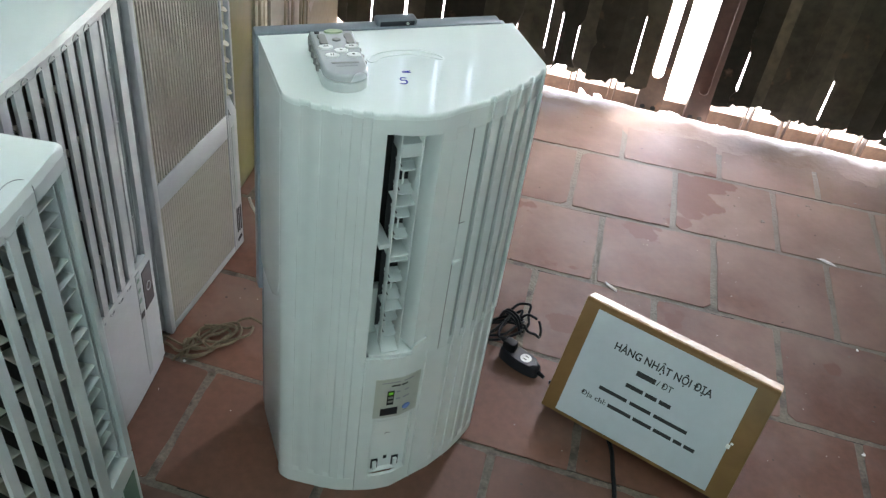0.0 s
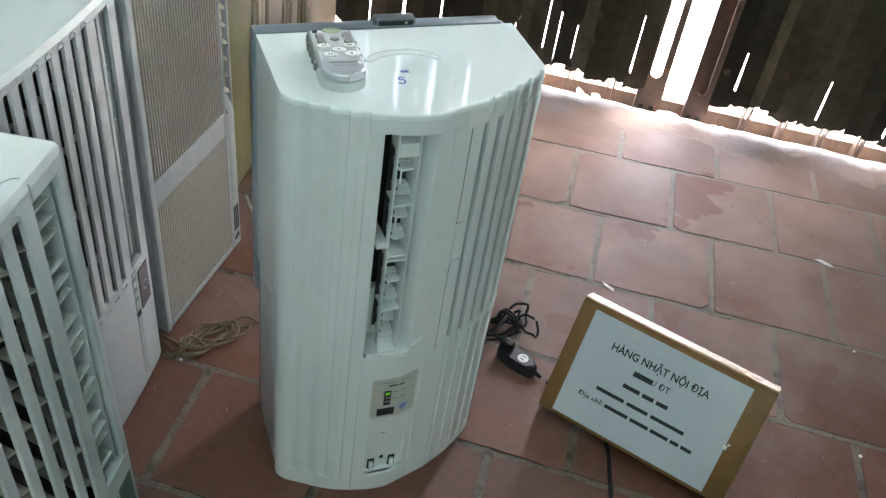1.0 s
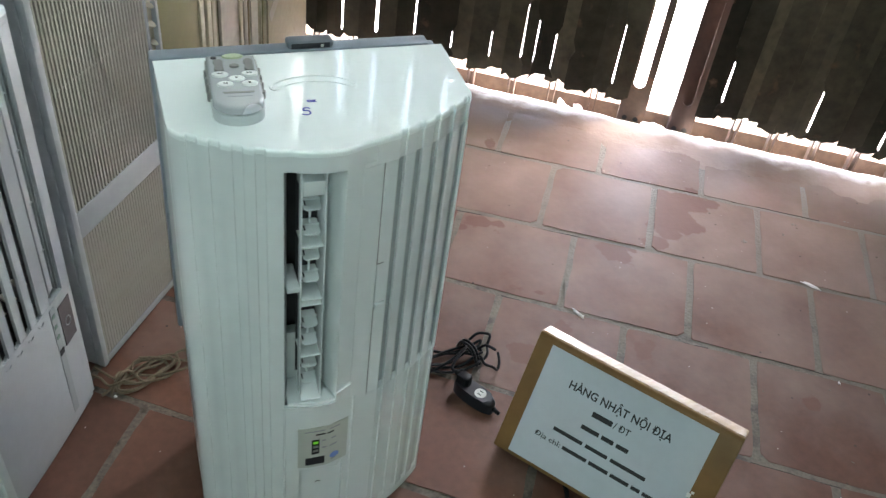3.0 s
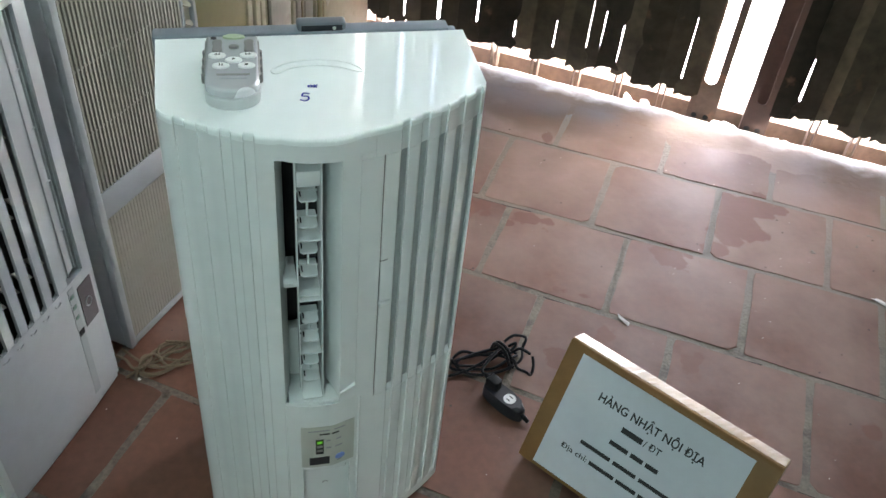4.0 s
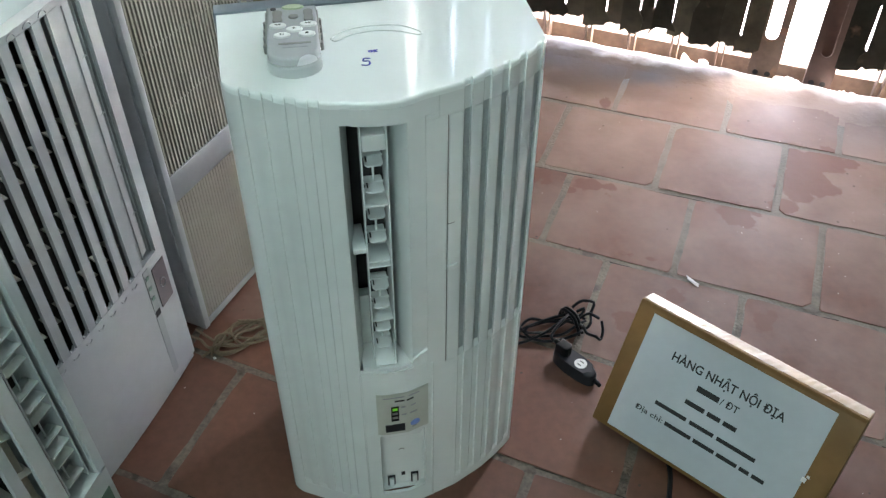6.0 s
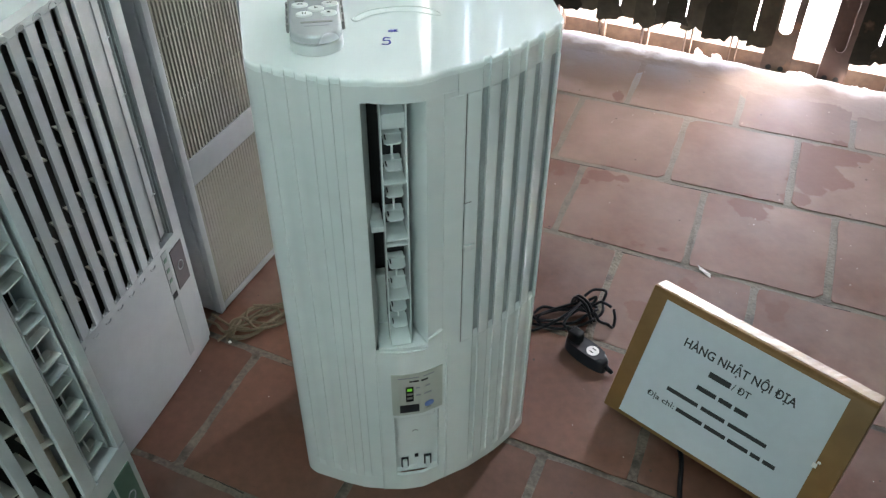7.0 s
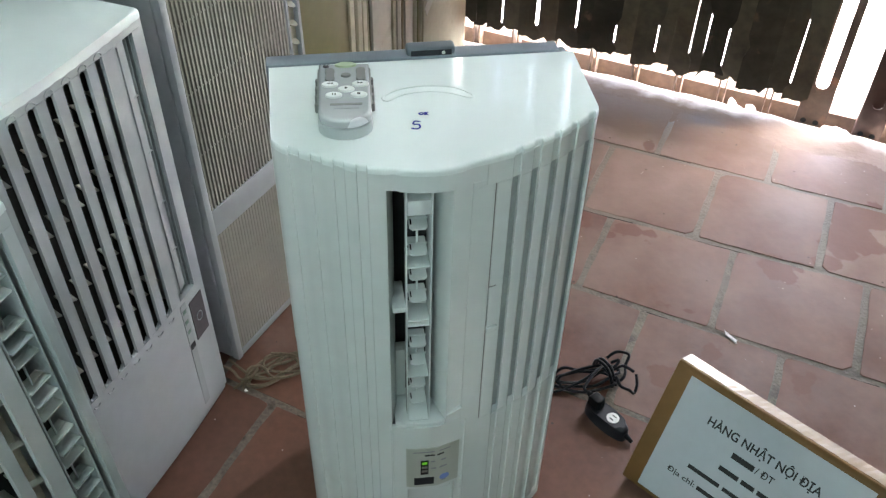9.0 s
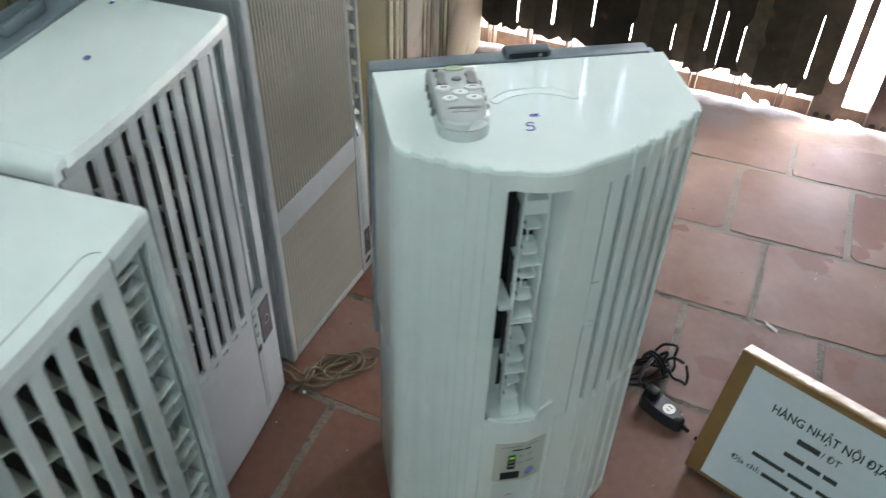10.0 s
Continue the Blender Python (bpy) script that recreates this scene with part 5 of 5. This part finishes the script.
coils += [
    [(0.19, 0.05, 0.006), (0.235, 0.065, 0.006), (0.28, 0.07, 0.010), (0.32, 0.078, 0.022), (0.355, 0.095, 0.032)],
    [(0.37, 0.11, 0.026), (0.345, 0.085, 0.036), (0.322, 0.062, 0.040), (0.308, 0.044, 0.041), (0.309, 0.032, 0.041)],
    [(0.352, 0.125, 0.006), (0.350, 0.105, 0.040), (0.362, 0.080, 0.040), (0.372, 0.066, 0.006)],
    [(0.359, 0.127, 0.006), (0.357, 0.108, 0.040), (0.369, 0.083, 0.040), (0.379, 0.069, 0.006)]]
bundle("cable_bundle", coils, 0.0029, BLACK, "bundled black mains cable on the terracotta tiles", "cable")
bundle("extension_cable", [[(0.374, -0.073, 0.010), (0.40, -0.10, 0.005), (0.43, -0.16, 0.0046), (0.425, -0.24, 0.0046), (0.395, -0.31, 0.0046), (0.36, -0.40, 0.0046), (0.35, -0.55, 0.0046)]], 0.0042, BLACK, "black extension cable running under the sign", "cable")


def uvz(*rows):
    return [ROOM @ Vector(r) for r in rows]


rr_ = random.Random(5)
twist = []
for i in range(4):
    half, wide, tilt, cu, cv = rr_.uniform(0.036, 0.062), rr_.uniform(0.010, 0.024), radians(rr_.uniform(28, 62)), -0.305 + 0.009 * i, 0.034 + 0.009 * i
    row = []
    for k in range(12):
        a = 2 * math.pi * k / 11 * 1.04 + 0.7 * i
        x, y = half * math.cos(a), wide * math.sin(a) * (1 + 0.4 * math.sin(2 * a + i))
        row.append((cu + x * math.cos(tilt) - y * math.sin(tilt), cv + x * math.sin(tilt) + y * math.cos(tilt), 0.005 + 0.005 * i * (0.6 + 0.4 * math.sin(2 * a + i)) + 0.004 * (k % 2)))
    twist.append(uvz(*row))
twist += [
    uvz((-0.40, 0.012, 0.006), (-0.372, 0.006, 0.010), (-0.345, -0.010, 0.016), (-0.326, 0.000, 0.024), (-0.330, 0.024, 0.016), (-0.346, 0.030, 0.008), (-0.338, 0.004, 0.020), (-0.305, 0.012, 0.014)),
    uvz((-0.395, 0.030, 0.006), (-0.355, 0.014, 0.010), (-0.322, 0.006, 0.012), (-0.285, 0.018, 0.016), (-0.256, 0.045, 0.014), (-0.252, 0.078, 0.012), (-0.268, 0.100, 0.012), (-0.250, 0.119, 0.010), (-0.222, 0.114, 0.006)),
    uvz((-0.352, -0.026, 0.004), (-0.340, -0.004, 0.010), (-0.333, 0.030, 0.018), (-0.322, 0.062, 0.012), (-0.296, 0.082, 0.008), (-0.274, 0.092, 0.006)),
    uvz((-0.338, -0.016, 0.004), (-0.334, 0.004, 0.028), (-0.326, 0.024, 0.026), (-0.320, 0.036, 0.005))]
bundle("rope", twist, 0.0026, ROPE, "untidy bundle of straw-coloured rope on the tiles", "rope")
bundle("white_cord", [uvz((-0.352, 0.402, 0.085), (-0.345, 0.400, 0.066), (-0.333, 0.397, 0.046), (-0.320, 0.392, 0.026), (-0.305, 0.388, 0.007), (-0.292, 0.386, 0.006)), uvz((-0.337, 0.404, 0.050), (-0.327, 0.390, 0.048), (-0.322, 0.394, 0.034), (-0.332, 0.400, 0.032))], 0.0034, CORD, "short end of cream cord beside the cabinet", "cord")


def scrap(u, v, size, z=0.003, label="crumpled white plastic scrap on the floor", seed=1, long=1.0):
    r = random.Random(seed)
    bm = bmesh.new()
    bmesh.ops.create_icosphere(bm, subdivisions=2, radius=size)
    for q in bm.verts:
        k = 1 + r.uniform(-0.5, 0.35)
        q.co = Vector((q.co.x * k * long, q.co.y * k, max(0, q.co.z * 0.5 * k + size * 0.2)))
    bm.transform(at_room(u, v, z, r.uniform(0, 180)))
    tagged(part("scrap", bm, WHITEBIT, smooth=False), label, "litter", "floor litter")


for i, (u, v, size, z, long) in enumerate(((0.625, 1.325, 0.020, -0.022, 1.5), (0.60, 1.33, 0.014, -0.024, 1.2), (0.650, 1.335, 0.012, -0.024, 1.0), (0.365, 1.345, 0.015, -0.020, 2.2), (0.405, 1.35, 0.013, -0.022, 1.6), (0.765, 1.318, 0.010, -0.022, 1.2), (0.795, 1.318, 0.009, -0.024, 1.6), (0.475, 0.458, 0.005, 0.0025, 3.6), (1.0, 0.72, 0.005, 0.0025, 4.5), (0.98, 0.12, 0.004, 0.0025, 1.0), (-0.33, -0.02, 0.003, 0.0025, 1.0), (1.02, 0.42, 0.003, 0.0025, 1.0))):
    scrap(u, v, size, z, seed=i, long=long)

for i, (u, v, size) in enumerate(((0.853, 0.836, 0.008), (0.984, 0.955, 0.007), (0.951, 0.899, 0.006), (1.122, 1.011, 0.007), (0.928, 1.006, 0.004), (0.879, 0.973, 0.003), (0.996, 0.394, 0.004), (1.016, 0.214, 0.004), (0.859, 0.350, 0.003), (0.509, 1.02, 0.005))):
    r = random.Random(40 + i)
    bm = bmesh.new()
    for k in range(4):
        a, d = r.uniform(0, 6.28), r.uniform(0.2, 1.0) * size
        bmesh.ops.create_icosphere(bm, subdivisions=1, radius=size * r.uniform(0.25, 0.5), matrix=Matrix.Translation((d * math.cos(a), d * math.sin(a), 0.001)) @ Matrix.Diagonal((1, 1, 0.3, 1)))
    bm.transform(at_room(u, v, 0.0018))
    tagged(part("mortar_crumb", bm, GROUT, smooth=False), "grey crumb of dried mortar on the tiles", "crumb", "mortar crumbs")

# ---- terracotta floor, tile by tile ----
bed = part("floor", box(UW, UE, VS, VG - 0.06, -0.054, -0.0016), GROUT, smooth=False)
bed.matrix_world = ROOM
tagged(bed, "worn terracotta tile floor with grey mortar joints", "floor", kind="structure")
lip = bmesh.new()
rings = []
for u in pads(260, -0.45, UE):
    wob = 0.010 * math.sin(7 * u) + 0.005 * math.sin(19 * u + 1) + 0.002 * math.sin(47 * u)
    wob -= 0.054 * (u - 0.62)
    inner, drop = VG - 0.086 + wob, 0.002 * math.sin(31 * u) + 0.001 * math.sin(83 * u)
    rings.append([lip.verts.new((u, inner + (VG + 0.058 - 0.054 * (u - 0.62) - inner) * p, q + drop * p)) for p, q in ((-0.35, -0.0014), (0.2, 0.0010), (0.45, 0.0008), (0.62, -0.001), (0.8, -0.007), (0.93, -0.020), (1.0, -0.053))])
for p, q in zip(rings, rings[1:]):
    for k in range(6):
        lip.faces.new((p[k], p[k + 1], q[k + 1], q[k]))
lp = part("mortar_lip", lip, LIP, bed, "cement lip worn round, its rim paled for daylight glare")
# courses: (v at u = 0, slope) of the joint lines, and where a cross joint falls in the course below each line
LINES = [(1.246, -0.040), (1.0141, -0.0195), (0.742, -0.0215), (0.489, -0.054), (0.222, -0.065), (-0.043, -0.082)] + [(-0.043 - 0.268 * i, -0.082) for i in range(1, 11)]
CROSS = [(0.489, 0.268), (0.364, 0.262), (0.440, 0.275), (0.296, 0.272), (0.427, 0.272), (0.268, 0.272)] + [(0.12 + 0.135 * (i % 2), 0.272) for i in range(9)]
LEAN = 0.045


def line_v(k, u):
    return LINES[k][0] + LINES[k][1] * u


def tile_mesh(corners, seed):
    """A fired tile over four corners (u, v) about its middle, with chipped corners and a worn rim."""
    r = random.Random(seed)
    g = 0.0074
    inset = []
    for p in corners:
        p = Vector(p)
        inset.append(p - Vector((math.copysign(g, p.x), math.copysign(g, p.y))))
    o = []
    for k in range(4):
        p, back, ahead = inset[k], inset[k - 1], inset[(k + 1) % 4]
        c = 0.004 * r.uniform(0.4, 1.2) + (0.012 if r.random() < 0.10 else 0)
        o += [p + (back - p).normalized() * c, p + (ahead - p).normalized() * c]
    full = []
    for i, p in enumerate(o):
        q = o[(i + 1) % len(o)]
        full.append((p.x, p.y))
        if (q - p).length > 0.05:
            side = Vector((-(q - p).y, (q - p).x)).normalized()
            for t in (0.08, 0.2, 0.34, 0.46, 0.6, 0.72, 0.9):
                w = p.lerp(q, t) + side * r.uniform(-0.0018, 0.0014)
                full.append((w.x, w.y))
    bm = bmesh.new()
    slab(full, -0.006, 0.0, 0.0014, bm, seg=1)
    me = bpy.data.meshes.new("tile")
    bmesh.ops.recalc_face_normals(bm, faces=bm.faces)
    bm.to_mesh(me)
    bm.free()
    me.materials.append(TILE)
    return me


# open cracks where the mortar has shrunk from the tiles
SHRINK = mat("dark_crack", (0.035, 0.028, 0.022), 0.9, vary=0.3)
rk = random.Random(21)
for c in range(1, 7):
    u = -0.35 + rk.uniform(0, 0.2)
    while u < 1.35:
        ln = rk.uniform(0.05, 0.24)
        off = rk.choice((-0.0068, 0.0066, 0.0066))
        ph = rk.uniform(0, 6)
        pts = [Vector((u + ln * k / 8, line_v(c, u + ln * k / 8) + off + 0.0011 * math.sin(5 * k / 8 + ph) + 0.0006 * math.sin(17 * k + ph), -0.0014)) for k in range(9)]
        part("joint_crack", tube(pts, rk.uniform(0.0008, 0.0016), 5, flat=0.5), SHRINK, bed)
        u += ln + rk.uniform(0.03, 0.30)
rt = random.Random(7)
for c in range(len(LINES) - 1):
    at, pitch = CROSS[c]
    mid_v = (line_v(c, at) + line_v(c + 1, at)) / 2
    u = at - pitch * 6
    while u < UE - 0.02:
        a, b = max(u, UW + 0.012), min(u + pitch, UE - 0.012)
        if b - a > 0.06 and line_v(c + 1, a) > VS:
            cu, cv = (a + b) / 2, (line_v(c, (a + b) / 2) + line_v(c + 1, (a + b) / 2)) / 2
            quad = []
            for x, k in ((a, c + 1), (b, c + 1), (b, c), (a, c)):
                v = line_v(k, x)
                quad.append((x + LEAN * (v - cv) - cu, v - cv))
            t = new("tile", tile_mesh(quad, rt.randrange(10 ** 6)))
            t.location = (cu, cv, rt.uniform(-0.001, 0.0008))
            t.rotation_euler = (rt.uniform(-0.004, 0.004), rt.uniform(-0.004, 0.004), 0)
            t.parent = bed
        u += pitch
